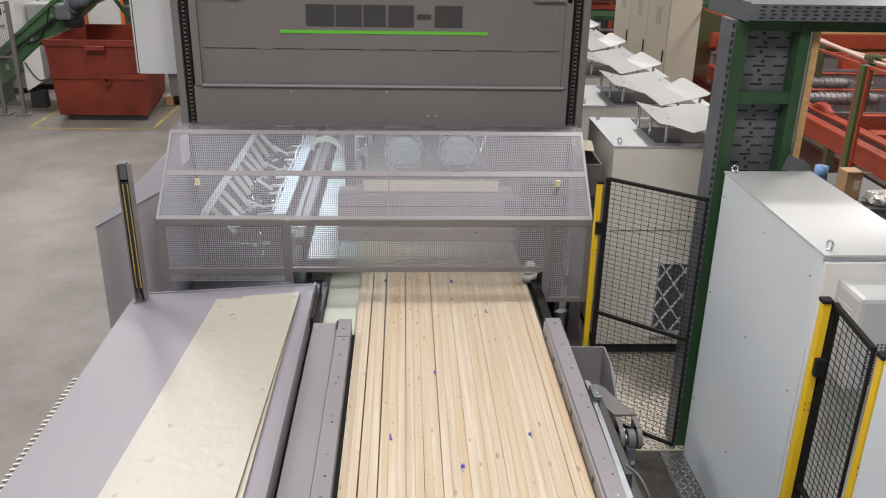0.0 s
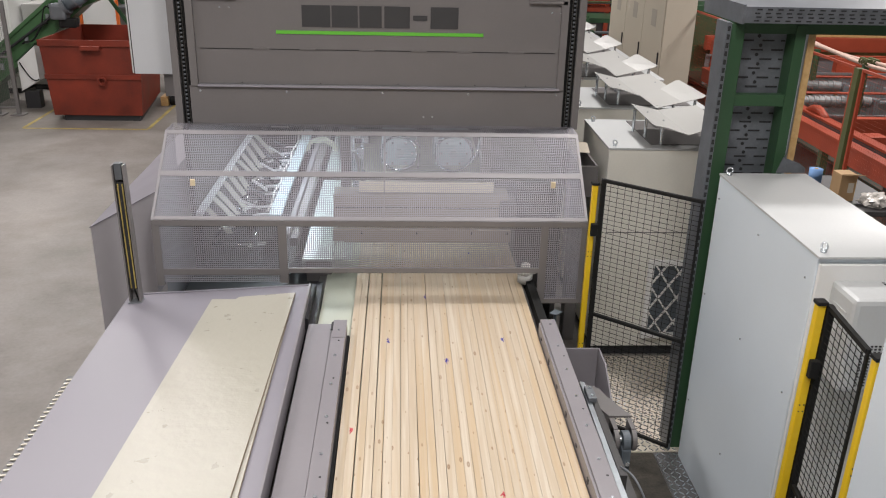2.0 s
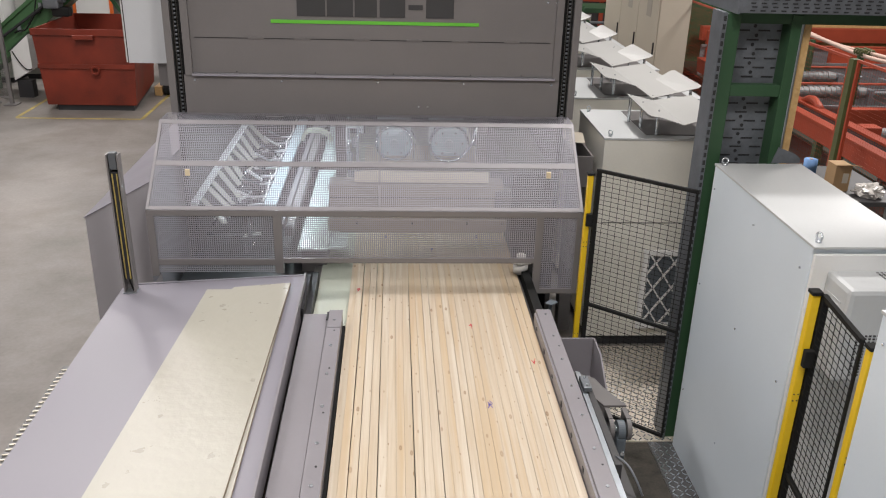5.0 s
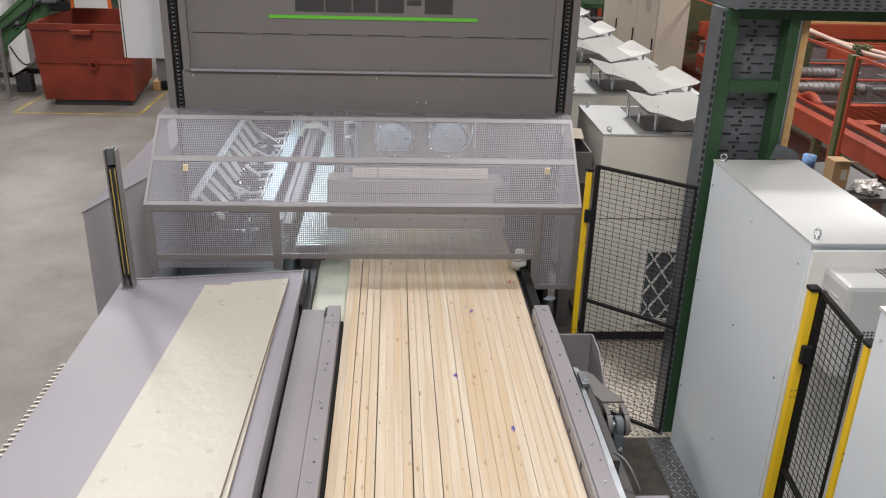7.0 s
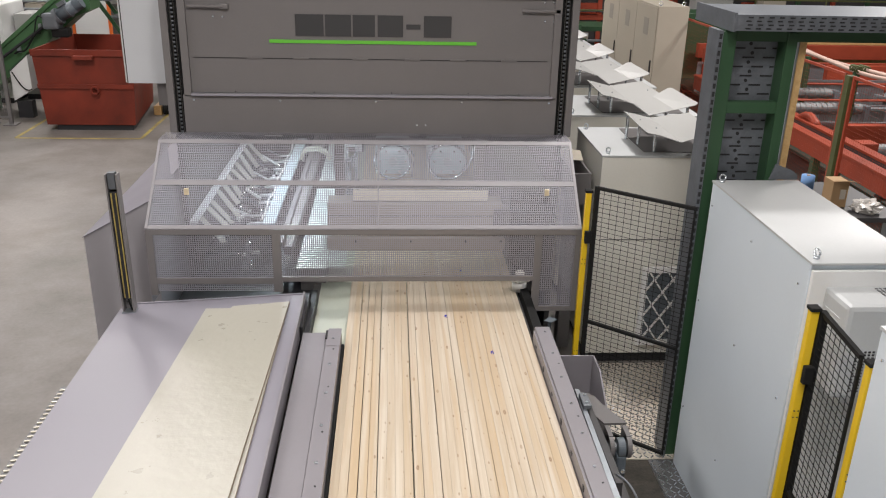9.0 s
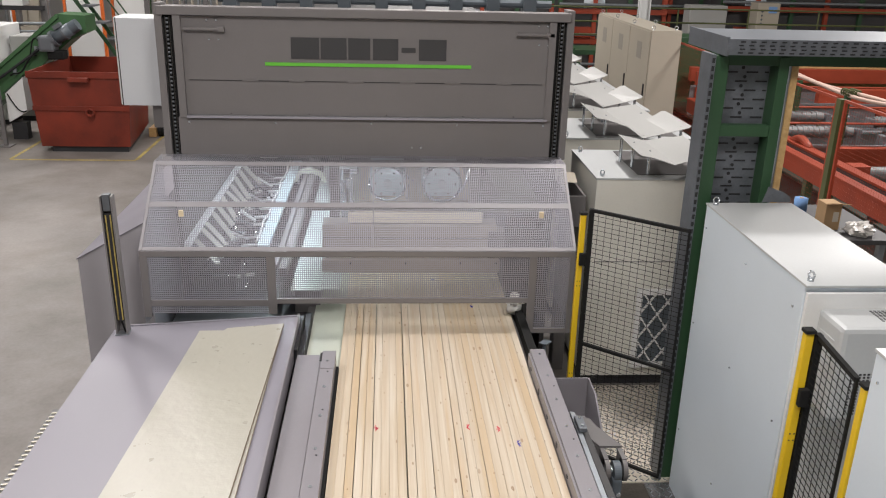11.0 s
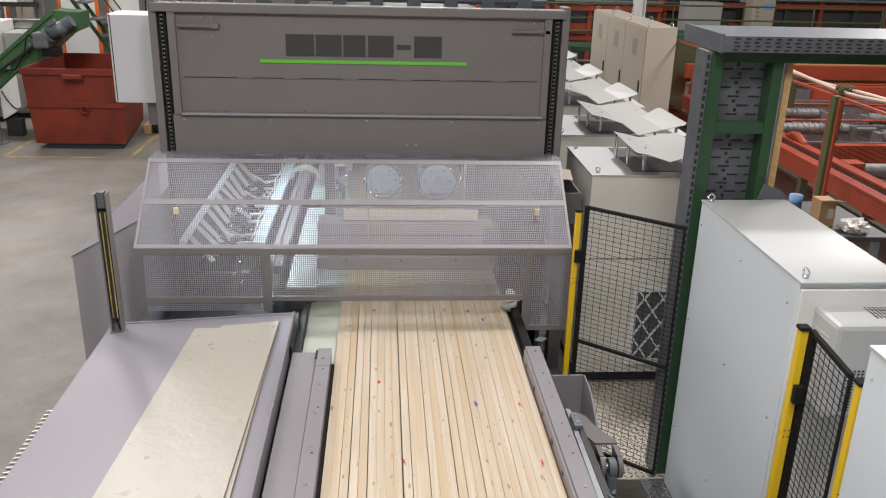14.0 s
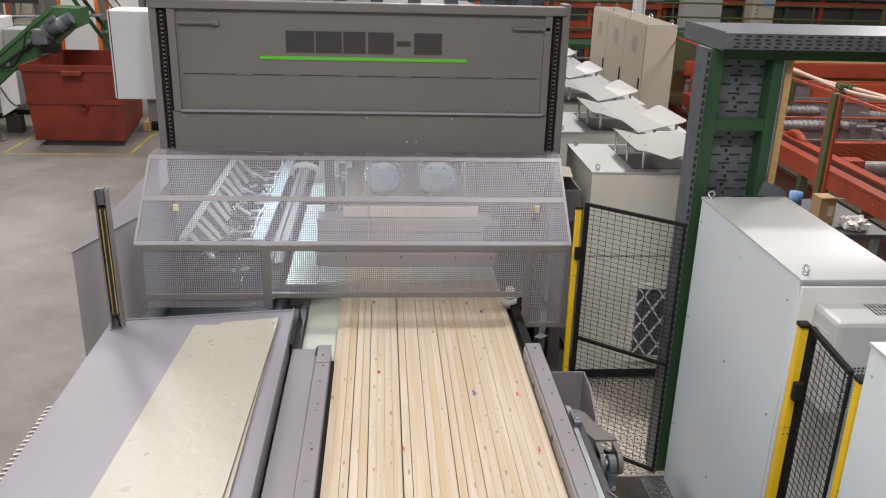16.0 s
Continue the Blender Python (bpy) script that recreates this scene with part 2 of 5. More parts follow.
def B(*boxes, bevel=0.0):
    bm = bmesh.new()
    for b in boxes:
        box(bm, *b)
    if bevel:
        bmesh.ops.bevel(bm, geom=bm.edges[:], offset=bevel, segments=2, affect="EDGES", profile=0.6)
    return bm


def rod(bm, a, b, r, seg=10, r2=None):
    a, b = Vector(a), Vector(b)
    d = b - a
    m = Matrix.Translation((a + b) / 2) @ d.to_track_quat("Z", "Y").to_matrix().to_4x4()
    bmesh.ops.create_cone(bm, cap_ends=True, segments=seg, radius1=r, radius2=r if r2 is None else r2, depth=d.length, matrix=m)
    return bm


def R(*rods, seg=10):
    bm = bmesh.new()
    for a, b, r in rods:
        rod(bm, a, b, r, seg)
    return bm


def bar(bm, a, b, w, h):
    """A square bar from a to b, w wide across and h thick."""
    a, b = Vector(a), Vector(b)
    d = b - a
    m = Matrix.Translation((a + b) / 2) @ d.to_track_quat("Z", "Y").to_matrix().to_4x4() @ Matrix.Diagonal((w, h, d.length, 1))
    bmesh.ops.create_cube(bm, size=1.0, matrix=m)
    return bm


def slab(pts, d):
    """A plate: a flat outline pushed along d."""
    bm = bmesh.new()
    d = Vector(d)
    lo = [bm.verts.new(p) for p in pts]
    hi = [bm.verts.new(Vector(p) + d) for p in pts]
    bm.faces.new(lo[::-1])
    bm.faces.new(hi)
    k = len(pts)
    for i in range(k):
        bm.faces.new((lo[i], lo[(i + 1) % k], hi[(i + 1) % k], hi[i]))
    return bm


def ring(bm, centre, normal, major, minor, seg=14):
    c = Vector(centre)
    q = Vector(normal).to_track_quat("Z", "Y")
    pts = [c + q @ Vector((major * math.cos(2 * math.pi * i / seg), major * math.sin(2 * math.pi * i / seg), 0)) for i in range(seg)]
    for i in range(seg):
        rod(bm, pts[i], pts[(i + 1) % seg], minor, 6)
    return bm


def tube(pts, r, seg=10):
    """One round hose through the points."""
    bm = bmesh.new()
    pts = [Vector(p) for p in pts]
    rows = []
    for i, p in enumerate(pts):
        d = pts[min(i + 1, len(pts) - 1)] - pts[max(i - 1, 0)]
        side = d.cross(Vector((0.13, 0.05, 1))).normalized()
        up = side.cross(d).normalized()
        rows.append([bm.verts.new(p + r * (math.cos(a) * side + math.sin(a) * up)) for a in [2 * math.pi * k / seg for k in range(seg)]])
    for u, v in zip(rows, rows[1:]):
        for k in range(seg):
            bm.faces.new((u[k], u[(k + 1) % seg], v[(k + 1) % seg], v[k]))
    bm.faces.new(rows[0][::-1])
    bm.faces.new(rows[-1])
    return bm


def mesh_ob(name, bm, material, smooth=False):
    bmesh.ops.recalc_face_normals(bm, faces=bm.faces)
    me = bpy.data.meshes.new(name)
    bm.to_mesh(me)
    bm.free()
    me.materials.append(material)
    if smooth:
        for p in me.polygons:
            p.use_smooth = True
    return new(name, me)


def thing(name, base, label, category, group="", kind=""):
    ob = new(name)
    ob.empty_display_size = 0.1
    ob.location = base
    return tagged(ob, label, category, group, kind)


def bolts(name, spots, d, r, material, parent):
    """A short stud at each spot, standing out along d."""
    for s in spots:
        part(name, R((s, Vector(s) + Vector(d), r), seg=8), material, parent)


def fine(name, bm, material, parent, label=""):
    """A part whose pieces are too small to pick apart."""
    return tagged(part(name, bm, material, parent, label), kind="stuff")


def part(name, bm, material, parent, label="", smooth=False):
    ob = mesh_ob(name, bm, material, smooth)
    ob.parent = parent
    if parent.type == "EMPTY":
        ob.matrix_parent_inverse = Matrix.Translation(-parent.location)
    if label:
        ob["label"] = label
    return ob


def structure(name, bm, material, label=""):
    return tagged(mesh_ob(name, bm, material), label, "", "", "structure")


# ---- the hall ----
# strip darkened for both dirt and the shade beside the conveyor
structure("floor_slab", B((1.20, 1.826, 4.10, 4.984, -0.02, 0.006)), surf("dirty_shaded_concrete", (0.055, 0.048, 0.038), 0.75, var=0.5, scale=9, fine=60, bump=0.3, dirt=0.35), "dirty concrete strip beside the tread plate, shade in its dark colour")
structure("floor", B((-14, 16, -8, 36, -0.2, 0)), M_FLOOR, "worn grey concrete hall floor with dark stains")
structure("wall_north", B((-14, 16, 36, 36.2, 0, 9)), M_WALL, "pale far hall wall of sheet panels")
# unseen walls and ceiling close the hall, kept pale to bounce light
structure("wall_south", B((-14, 16, -8.2, -8, 0, 9)), M_WALL, "unseen pale hall wall")
structure("wall_west", B((-14.2, -14, -8, 36, 0, 9)), M_WALL, "unseen pale side hall wall")
structure("wall_east", B((16, 16.2, -8, 36, 0, 9)), M_WALL, "unseen pale side hall wall")
structure("ceiling", B((-14.2, 16.2, -8.2, 36.2, 9, 9.2)), M_WALL, "unseen pale hall ceiling")


# ---- the planer ----
def press_machine():
    m = thing("planing_machine", (-0.15, 9.0, 0), "large grey steel planing machine with a raised front guard panel", "machine")
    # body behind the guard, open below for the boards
    # its dark colour stands in for the shade behind the hood
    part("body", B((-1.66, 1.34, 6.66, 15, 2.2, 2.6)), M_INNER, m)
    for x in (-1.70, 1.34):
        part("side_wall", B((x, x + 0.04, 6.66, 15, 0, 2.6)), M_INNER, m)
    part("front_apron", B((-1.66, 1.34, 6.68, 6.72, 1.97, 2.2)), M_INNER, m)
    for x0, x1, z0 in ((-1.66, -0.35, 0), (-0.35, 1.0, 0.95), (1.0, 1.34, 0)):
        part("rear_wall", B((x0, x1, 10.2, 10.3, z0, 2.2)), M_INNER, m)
    part("guard_panel", B((-1.53, 1.24, 6.60, 6.64, 2.29, 3.03)), M_GREY, m, "flat grey sheet panel")
    part("lower_panel", B((-1.60, 1.30, 6.585, 6.64, 1.96, 2.272)), M_GREY, m)
    part("panel_ledge", B((-1.53, 1.26, 6.555, 6.60, 2.273, 2.288)), M_MESH, m, "bright folded ledge of sheet metal")
    part("panel_seam", B((-1.50, 1.21, 6.596, 6.60, 2.553, 2.558)), M_DARK, m)
    part("top_rail", B((-1.70, 1.40, 6.56, 6.70, 3.035, 3.10), bevel=0.006), M_GREY, m)
    for x0, x1 in ((-1.585, -1.53), (1.24, 1.295)):
        part("upright", B((x0, x1, 6.57, 6.64, 2.275, 3.033)), M_GREY, m)
    for s, xo in ((-1, -1.72), (1, 1.432)):
        xi = xo - s * 0.055
        part("column", B((min(xo, xi), max(xo, xi), 6.58, 6.75, 1.96, 3.12), bevel=0.004), M_GREY, m)
        xc = xi - s * 0.035
        # black colour carries the shade inside the guide
        part("chain_guide", B((xc - 0.034, xc + 0.034, 6.605, 6.70, 1.96, 3.033)), M_RUBBER, m)
        bm = bmesh.new()
        for k in range(34):
            z = 1.985 + k * 0.031
            rod(bm, (xc - 0.007, 6.594, z), (xc + 0.007, 6.594, z), 0.0085, 8)
        fine("chain", bm, M_ZINCP, m, "oily lifting chain")
        bm = bmesh.new()
        for k in range(34):
            z = 1.985 + k * 0.031
            box(bm, xc - 0.018, xc - 0.012, 6.596, 6.604, z - 0.014, z + 0.014)
            box(bm, xc + 0.012, xc + 0.018, 6.596, 6.604, z - 0.014, z + 0.014)
        fine("chain_link", bm, M_CHAIN, m)
    for x0 in (-1.51, 0.99):
        hb = part("handle", R(((x0, 6.575, 2.935), (x0 + 0.26, 6.575, 2.935), 0.012)), M_GREY, m)
        part("end_bracket", B((x0 + 0.235, x0 + 0.30, 6.57, 6.599, 2.915, 2.955), bevel=0.008), M_GREY, hb)
        bolts("bolt", [(x0 + dx, 6.60, z) for dx, z in ((0.17, 3.0), (0.24, 3.0), (0.18, 2.86), (0.25, 2.86))], (0, -0.008, 0), 0.007, M_STEEL, hb)
    bolts("bolt", [(x, 6.585, 2.235) for x in (-1.52, -0.86, -0.12, 0.55, 1.24)] + [(0.20, 6.585, 2.05), (0.27, 6.585, 2.05)], (0, -0.007, 0), 0.008, M_STEEL, m)
    bolts("hole", [(x, 6.60, 2.30) for x in (-1.2, -0.6, 0.0, 0.6, 1.0)], (0, -0.003, 0), 0.005, M_DARK, m)
    for x in (-1.1, -0.75, -0.3, 0.1, 0.45, 0.85):
        part("tab", B((x, x + 0.12, 6.592, 6.60, 2.552, 2.566)), M_GREY, m)
    part("stripe", B((-0.922, 0.651, 6.593, 6.599, 2.672, 2.697)), M_LIME, m, "lime green painted stripe")
    # plain shapes where the maker's mark stands
    for x0, x1, z0, z1 in ((-0.724, -0.512, 2.727, 2.886), (-0.500, -0.305, 2.727, 2.886), (-0.292, -0.125, 2.727, 2.886), (-0.105, 0.088, 2.727, 2.886), (0.112, 0.220, 2.786, 2.822), (0.245, 0.456, 2.727, 2.886)):
        part("emblem", B((x0, x1, 6.593, 6.599, z0, z1)), M_LETTER, m, "charcoal bar of the maker's mark")
    # things along the top
    bm = bmesh.new()
    rod(bm, (-1.3, 6.9, 3.14), (1.3, 6.9, 3.14), 0.03, 10)
    for k in range(9):
        box(bm, -1.25 + k * 0.29, -1.15 + k * 0.29, 6.82, 6.98, 3.03, 3.22)
    part("top_drive", bm, M_MOTOR, m, "dark drive shaft with bearing blocks")
    return m


def hood_lattice(x0, x1, p, q, pitch=0.0148, web=0.0050):
    """A perforated sheet between the lines p and q (y, z) over the width x0..x1."""
    bm = bmesh.new()
    p, q = Vector((0, *p)), Vector((0, *q))
    d = (q - p)
    L = d.length
    d.normalize()
    nrm = Vector((1, 0, 0)).cross(d)
    n = int((x1 - x0) / pitch)
    for i in range(n + 1):
        x = x0 + (x1 - x0) * i / n
        a = [(x - web / 2, p), (x + web / 2, p), (x + web / 2, q), (x - web / 2, q)]
        bm.faces.new([bm.verts.new((xx, v.y, v.z)) for xx, v in a])
    k = int(L / pitch)
    for j in range(k + 1):
        c = p + d * (L * j / k) + nrm * 0.0006
        a, b = c - d * web / 2, c + d * web / 2
        bm.faces.new([bm.verts.new((xx, v.y, v.z)) for xx, v in ((x0, a), (x1, a), (x1, b), (x0, b))])
    return bm


def side_lattice(x, ys, z_lo, z_hi_of, pitch=0.0175, web=0.0070):
    bm = bmesh.new()
    n = int((ys[1] - ys[0]) / pitch)
    for i in range(n + 1):
        y = ys[0] + (ys[1] - ys[0]) * i / n
        z1 = z_hi_of(y)
        bm.faces.new([bm.verts.new(v) for v in ((x, y - web / 2, z_lo), (x, y + web / 2, z_lo), (x, y + web / 2, z1), (x, y - web / 2, z1))])
    z = z_lo
    while z < z_hi_of(ys[1]):
        y0 = ys[0]
        while z_hi_of(y0) < z:
            y0 += 0.004
        bm.faces.new([bm.verts.new(v) for v in ((x + 0.0006, y0, z - web / 2), (x + 0.0006, ys[1], z - web / 2), (x + 0.0006, ys[1], z + web / 2), (x + 0.0006, y0, z + web / 2))])
        z += pitch
    return bm


def infeed_hood():
    h = thing("infeed_hood", (-0.18, 5.9, 0.82), "grey perforated sheet hood over the machine infeed", "machine guard")
    X0, X1, YF, YT, YB, ZF, ZT = -1.752, 1.389, 5.75, 6.35, 6.58, 1.481, 1.98
    L = "grey perforated sheet"
    fine("sloped_mesh", hood_lattice(X0, X1, (YF, ZF), (YT, ZT)), M_MESH, h, L)
    fine("top_mesh", hood_lattice(X0, X1, (YT, ZT), (YB, ZT)), M_MESH, h, L)
    fine("front_mesh", hood_lattice(-1.70, -0.86, (YF, 1.00), (YF, ZF), 0.0148, 0.0056), M_MESH, h, L)
    fine("front_mesh", hood_lattice(-0.80, 1.05, (YF, 1.10), (YF, ZF), 0.0148, 0.0056), M_MESH, h, L)
    fine("front_mesh", hood_lattice(1.105, 1.35, (YF, 0.85), (YF, ZF), 0.0148, 0.0056), M_MESH, h, L)
    top = lambda y: ZF + (ZT - ZF) * min(1, max(0, (y - YF) / (YT - YF)))
    fine("side_mesh", side_lattice(X0, (YF, YB), 0.9, top), M_MESH, h, L)
    fine("side_mesh", side_lattice(X1, (YF, YB), 0.85, top), M_MESH, h, L)
    sl = Vector((0, YT - YF, ZT - ZF)).normalized()
    up = Vector((0, -sl.z, sl.y))

    def strip(f0, f1, x0, x1, lift=0.003):
        a = Vector((0, YF, ZF)).lerp(Vector((0, YT, ZT)), f0) + up * lift
        b = Vector((0, YF, ZF)).lerp(Vector((0, YT, ZT)), f1) + up * lift
        return slab([(x0, a.y, a.z), (x1, a.y, a.z), (x1, b.y, b.z), (x0, b.y, b.z)], -up * 0.003)

    part("edge_strip", strip(0, 0.035, X0, X1), M_STRIP, h)
    part("edge_strip", strip(0.955, 1, X0, X1), M_STRIP, h)
    part("seam_strip", strip(0.475, 0.53, X0 + 0.02, X1 - 0.02), M_STRIP, h)
    part("seam_strip", strip(0, 1, X0, X0 + 0.02, 0.006), M_STRIP, h)
    part("seam_strip", strip(0, 1, X1 - 0.02, X1, 0.006), M_STRIP, h)
    part("seam_strip", strip(0, 1, -0.102, -0.094, 0.006), M_STRIP, h)
    f = M_GREY
    part("front_rail", B((X0, X1, YF - 0.008, YF + 0.02, ZF - 0.045, ZF - 0.004)), f, h)
    part("front_rail", B((-1.70, -0.80, YF - 0.008, YF + 0.02, 1.055, 1.10)), f, h)
    part("front_rail", B((-0.80, 1.105, YF - 0.008, YF + 0.02, 1.072, 1.108)), f, h)
    part("front_post", B((-0.862, -0.80, YF - 0.010, YF + 0.02, 0.99, 1.44)), f, h)
    part("front_post", B((1.05, 1.105, YF - 0.010, YF + 0.02, 0.825, 1.44)), f, h)
    part("front_post", B((X0, -1.70, YF - 0.010, YF + 0.02, 0.97, 1.44)), f, h)
    part("front_post", B((1.35, X1, YF - 0.010, YF + 0.02, 0.825, 1.44)), f, h)
    part("front_rail", B((1.105, 1.35, YF - 0.008, YF + 0.02, 0.825, 0.86)), f, h)
    for x in (-1.50, 1.135):
        part("hinge", B((x, x + 0.032, 5.935, 5.955, 1.675, 1.72)), M_AMBER, h, "small amber plastic hinge catch")
    return h


def infeed_works():
    m = thing("infeed_works", (-0.3, 7.5, 0), "bright metal guides, spring fingers and rollers inside the hood", "machinery")
    part("bed", B((-1.64, -0.58, 5.80, 10.1, 0.55, 0.80)), M_DARK, m)
    part("bed_leg", B((-1.5, -1.4, 7, 7.1, 0, 0.55), (-0.8, -0.7, 7, 7.1, 0, 0.55)), M_DARK, m)
    part("guide_plate", B((-0.735, -0.505, 6.05, 10.0, 1.040, 1.05), bevel=0.003), M_GUIDE, m, "long guide plate, bluish lamp tint in its colour")
    part("guide_plate", B((-0.50, -0.36, 6.10, 6.66, 1.030, 1.040)), M_GUIDE, m, "short guide plate, bluish lamp tint in its colour")
    part("guide_support", B((-0.72, -0.52, 6.2, 9.9, 0.80, 1.039)), M_GREYD, m)
    part("feed_rail", B((-1.10, -0.995, 6.85, 9.8, 1.09, 1.13), bevel=0.008), M_BLUEW, m, "glossy bluish-white feed rail")
    part("rail_web", B((-1.07, -1.02, 6.9, 9.7, 0.80, 1.09)), M_STEEL, m)
    part("back_rail", B((-1.635, -1.585, 6.55, 9.2, 1.21, 1.25), bevel=0.004), M_PALE, m, "bright back rail")
    part("rail_web", B((-1.63, -1.60, 6.6, 9.2, 0.80, 1.21)), M_DARK, m)
    part("thin_rail", B((-0.90, -0.855, 6.3, 9.8, 1.12, 1.16), bevel=0.006), M_RAIL, m)
    part("dark_rail", B((-0.84, -0.775, 6.2, 9.8, 1.10, 1.17), bevel=0.006), M_GREYD, m)
    part("cable", tube([(-1.115 + 0.010 * math.sin(9 * s), 6.9 + s, 1.14 + 0.006 * math.sin(23 * s)) for s in [0.1 * i for i in range(29)]], 0.009), M_WHITE, m, "white cable along the rail", True)
    r = random.Random(5)
    for k in range(11):
        y = 6.72 + k * 0.245 + r.uniform(-0.04, 0.04)
        part("finger", bar(bmesh.new(), (-1.58, y, 1.22), (-1.38 + r.uniform(-0.02, 0.03), y - 0.24 + r.uniform(-0.07, 0.07), 1.08), 0.048, 0.010), M_FINGER, m, "dull flat spring finger")
    for k in range(9):
        y = 6.80 + k * 0.29 + r.uniform(-0.05, 0.05)
        part("bracket", bar(bmesh.new(), (-1.36, y, 1.18), (-1.23, y + 0.05 + r.uniform(-0.04, 0.08), 1.07), 0.035, 0.022), M_PALE if k % 2 else M_STEEL, m)
        part("cylinder", R(((-1.25, y + 0.11, 1.08), (-1.115, y + 0.11 + r.uniform(-0.02, 0.02), 1.09), 0.013)), M_PALE, m, "", True)
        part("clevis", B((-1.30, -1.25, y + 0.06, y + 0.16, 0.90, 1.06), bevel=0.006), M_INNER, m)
    for k in range(5):
        y = 6.12 + k * 0.55
        part("cross_rod", R(((-1.55, y, 0.93), (-1.12, y, 0.92), 0.012)), M_STEEL, m, "", True)
    for k in range(14):
        x, y = r.uniform(-1.52, -1.14), r.uniform(6.3, 9.0)
        if k % 2:
            part("fitting", R(((x, y, 1.00), (x + r.uniform(-0.05, 0.05), y, 1.10), 0.016)), M_STEEL, m, "", True)
        else:
            part("bracket", bar(bmesh.new(), (x, y, 1.02), (x + r.uniform(0.05, 0.14), y + r.uniform(-0.05, 0.05), 1.06), 0.03, 0.02), M_PALE, m)
    for k in range(4):
        y = 6.6 + 0.6 * k
        part("air_hose", tube([(-1.50 + 0.36 * s, y + 0.14 * math.sin(3.1 * s), 1.02 + 0.13 * math.sin(3.1 * s)) for s in [i / 10 for i in range(11)]], 0.008), M_RUBBER, m, "thin black air hose", True)
    part("valve", B((-1.16, -1.08, 6.12, 6.2, 0.98, 1.05), (-1.12, -1.09, 6.13, 6.18, 1.05, 1.22), bevel=0.005), M_STEEL, m)
    bm = bmesh.new()
    arch = [(-0.97, 1.13), (-0.945, 1.20), (-0.905, 1.235), (-0.79, 1.245), (-0.70, 1.20), (-0.655, 1.13)]
    for u, v in zip(arch, arch[1:]):
        bar(bm, (u[0], 8.9, u[1]), (v[0], 8.9, v[1]), 0.10, 0.035)
    part("curved_guard", bm, M_BELT, m, "pale bent guard")
    part("pressure_beam", B((-0.50, 0.87, 6.27, 6.47, 1.245, 1.505), bevel=0.008), M_BEAM, m, "long grey pressure beam")
    part("pressure_lip", B((-0.505, 0.89, 6.20, 6.265, 1.140, 1.238), bevel=0.006), M_BEAM, m)
    part("beam_seam", B((-0.49, 0.86, 6.264, 6.269, 1.395, 1.402)), M_DARK, m)
    part("feed_shoe", B((-0.42, 0.88, 6.31, 6.42, 1.088, 1.128), bevel=0.006), M_BEAM, m, "low brownish-grey feed shoe")
    bolts("bolt", [(x, 6.20, 1.215) for x in (-0.28, 0.15, 0.58, 0.86)], (0, -0.006, 0), 0.010, M_DARK, m)
    for x in (-0.45, 0.66):
        part("beam_hanger", B((x, x + 0.08, 6.48, 6.55, 1.25, 1.97)), M_GREYD, m)
    part("timber_strip", B((-0.297, 0.752, 6.29, 6.32, 1.515, 1.60), bevel=0.003), M_SLAT, m, "pale beige guide strip")
    part("end_bracket", B((0.80, 0.93, 6.25, 6.40, 1.22, 1.46), bevel=0.006), M_GREYD, m)
    for x, y in ((-0.40, 7.2), (-0.33, 7.3), (-0.42, 7.6), (-0.30, 7.0)):
        part("clamp_post", B((x, x + 0.025, y, y + 0.05, 0.95, 1.42 + 0.5 * (y - 6.9)), bevel=0.003), M_STEEL, m)
    for x0, x1, y, z in ((-0.50, -0.335, 7.2, 1.60), (-0.50, -0.39, 7.2, 1.465), (-0.53, -0.35, 7.2, 1.246), (-0.50, -0.36, 7.0, 1.36), (-0.48, -0.30, 7.3, 1.70)):
        part("clamp", R(((x0, y - 0.02, z), (x1, y - 0.02, z), 0.013)), M_PALE, m, "", True)
        part("clamp_block", B((x1 - 0.02, x1 + 0.04, y - 0.06, y - 0.035, z - 0.05, z + 0.04), bevel=0.006), M_STEEL, m)
    part("cover", B((-0.156, 0.175, 7.6, 8.2, 1.33, 1.61), bevel=0.06), M_DISC, m, "dull cover plate, bluish lamp tint in its colour")
    part("cover", B((0.34, 0.69, 7.6, 8.2, 1.33, 1.62), bevel=0.06), M_DISC, m, "dull cover plate, bluish lamp tint in its colour")
    for x, r0 in ((0.01, 0.165), (0.515, 0.175)):
        part("cover_ring", ring(bmesh.new(), (x, 7.585, 1.47), (0, 1, 0.1), r0, 0.012, 28), M_STEEL, m, "bright rim of a round cover", True)
        part("cover_hub", R(((x, 7.599, 1.47), (x, 7.56, 1.47), 0.04), seg=18), M_ZINC, m)
        bolts("bolt", [(x + 0.12 * math.cos(1.05 * k), 7.598, 1.47 + 0.11 * math.sin(1.05 * k)) for k in range(6)], (0, -0.012, 0), 0.012, M_STEEL, m)
    for u, v in (((0.16, 7.57, 1.60), (0.21, 7.57, 1.52)), ((0.20, 7.55, 1.48), (0.185, 7.55, 1.34)), ((0.759, 7.6, 1.60), (0.735, 7.57, 1.49)), ((0.735, 7.57, 1.49), (0.68, 7.55, 1.40)), ((0.34, 7.5, 1.60), (0.42, 7.6, 1.64)), ((0.80, 7.6, 1.40), (0.78, 7.5, 1.28))):
        part("strut", bar(bmesh.new(), u, v, 0.020, 0.014), M_STEEL, m)
    # housings made for the two added hood lamps
    part("lamp_housing", B((-0.46, 0.76, 6.48, 6.55, 1.925, 1.955)), M_GREYD, m, "narrow housing of an added hood light")
    part("lamp_housing", B((-0.56, 0.96, 6.03, 6.055, 1.70, 1.715)), M_GREYD, m, "narrow housing of an added hood light")
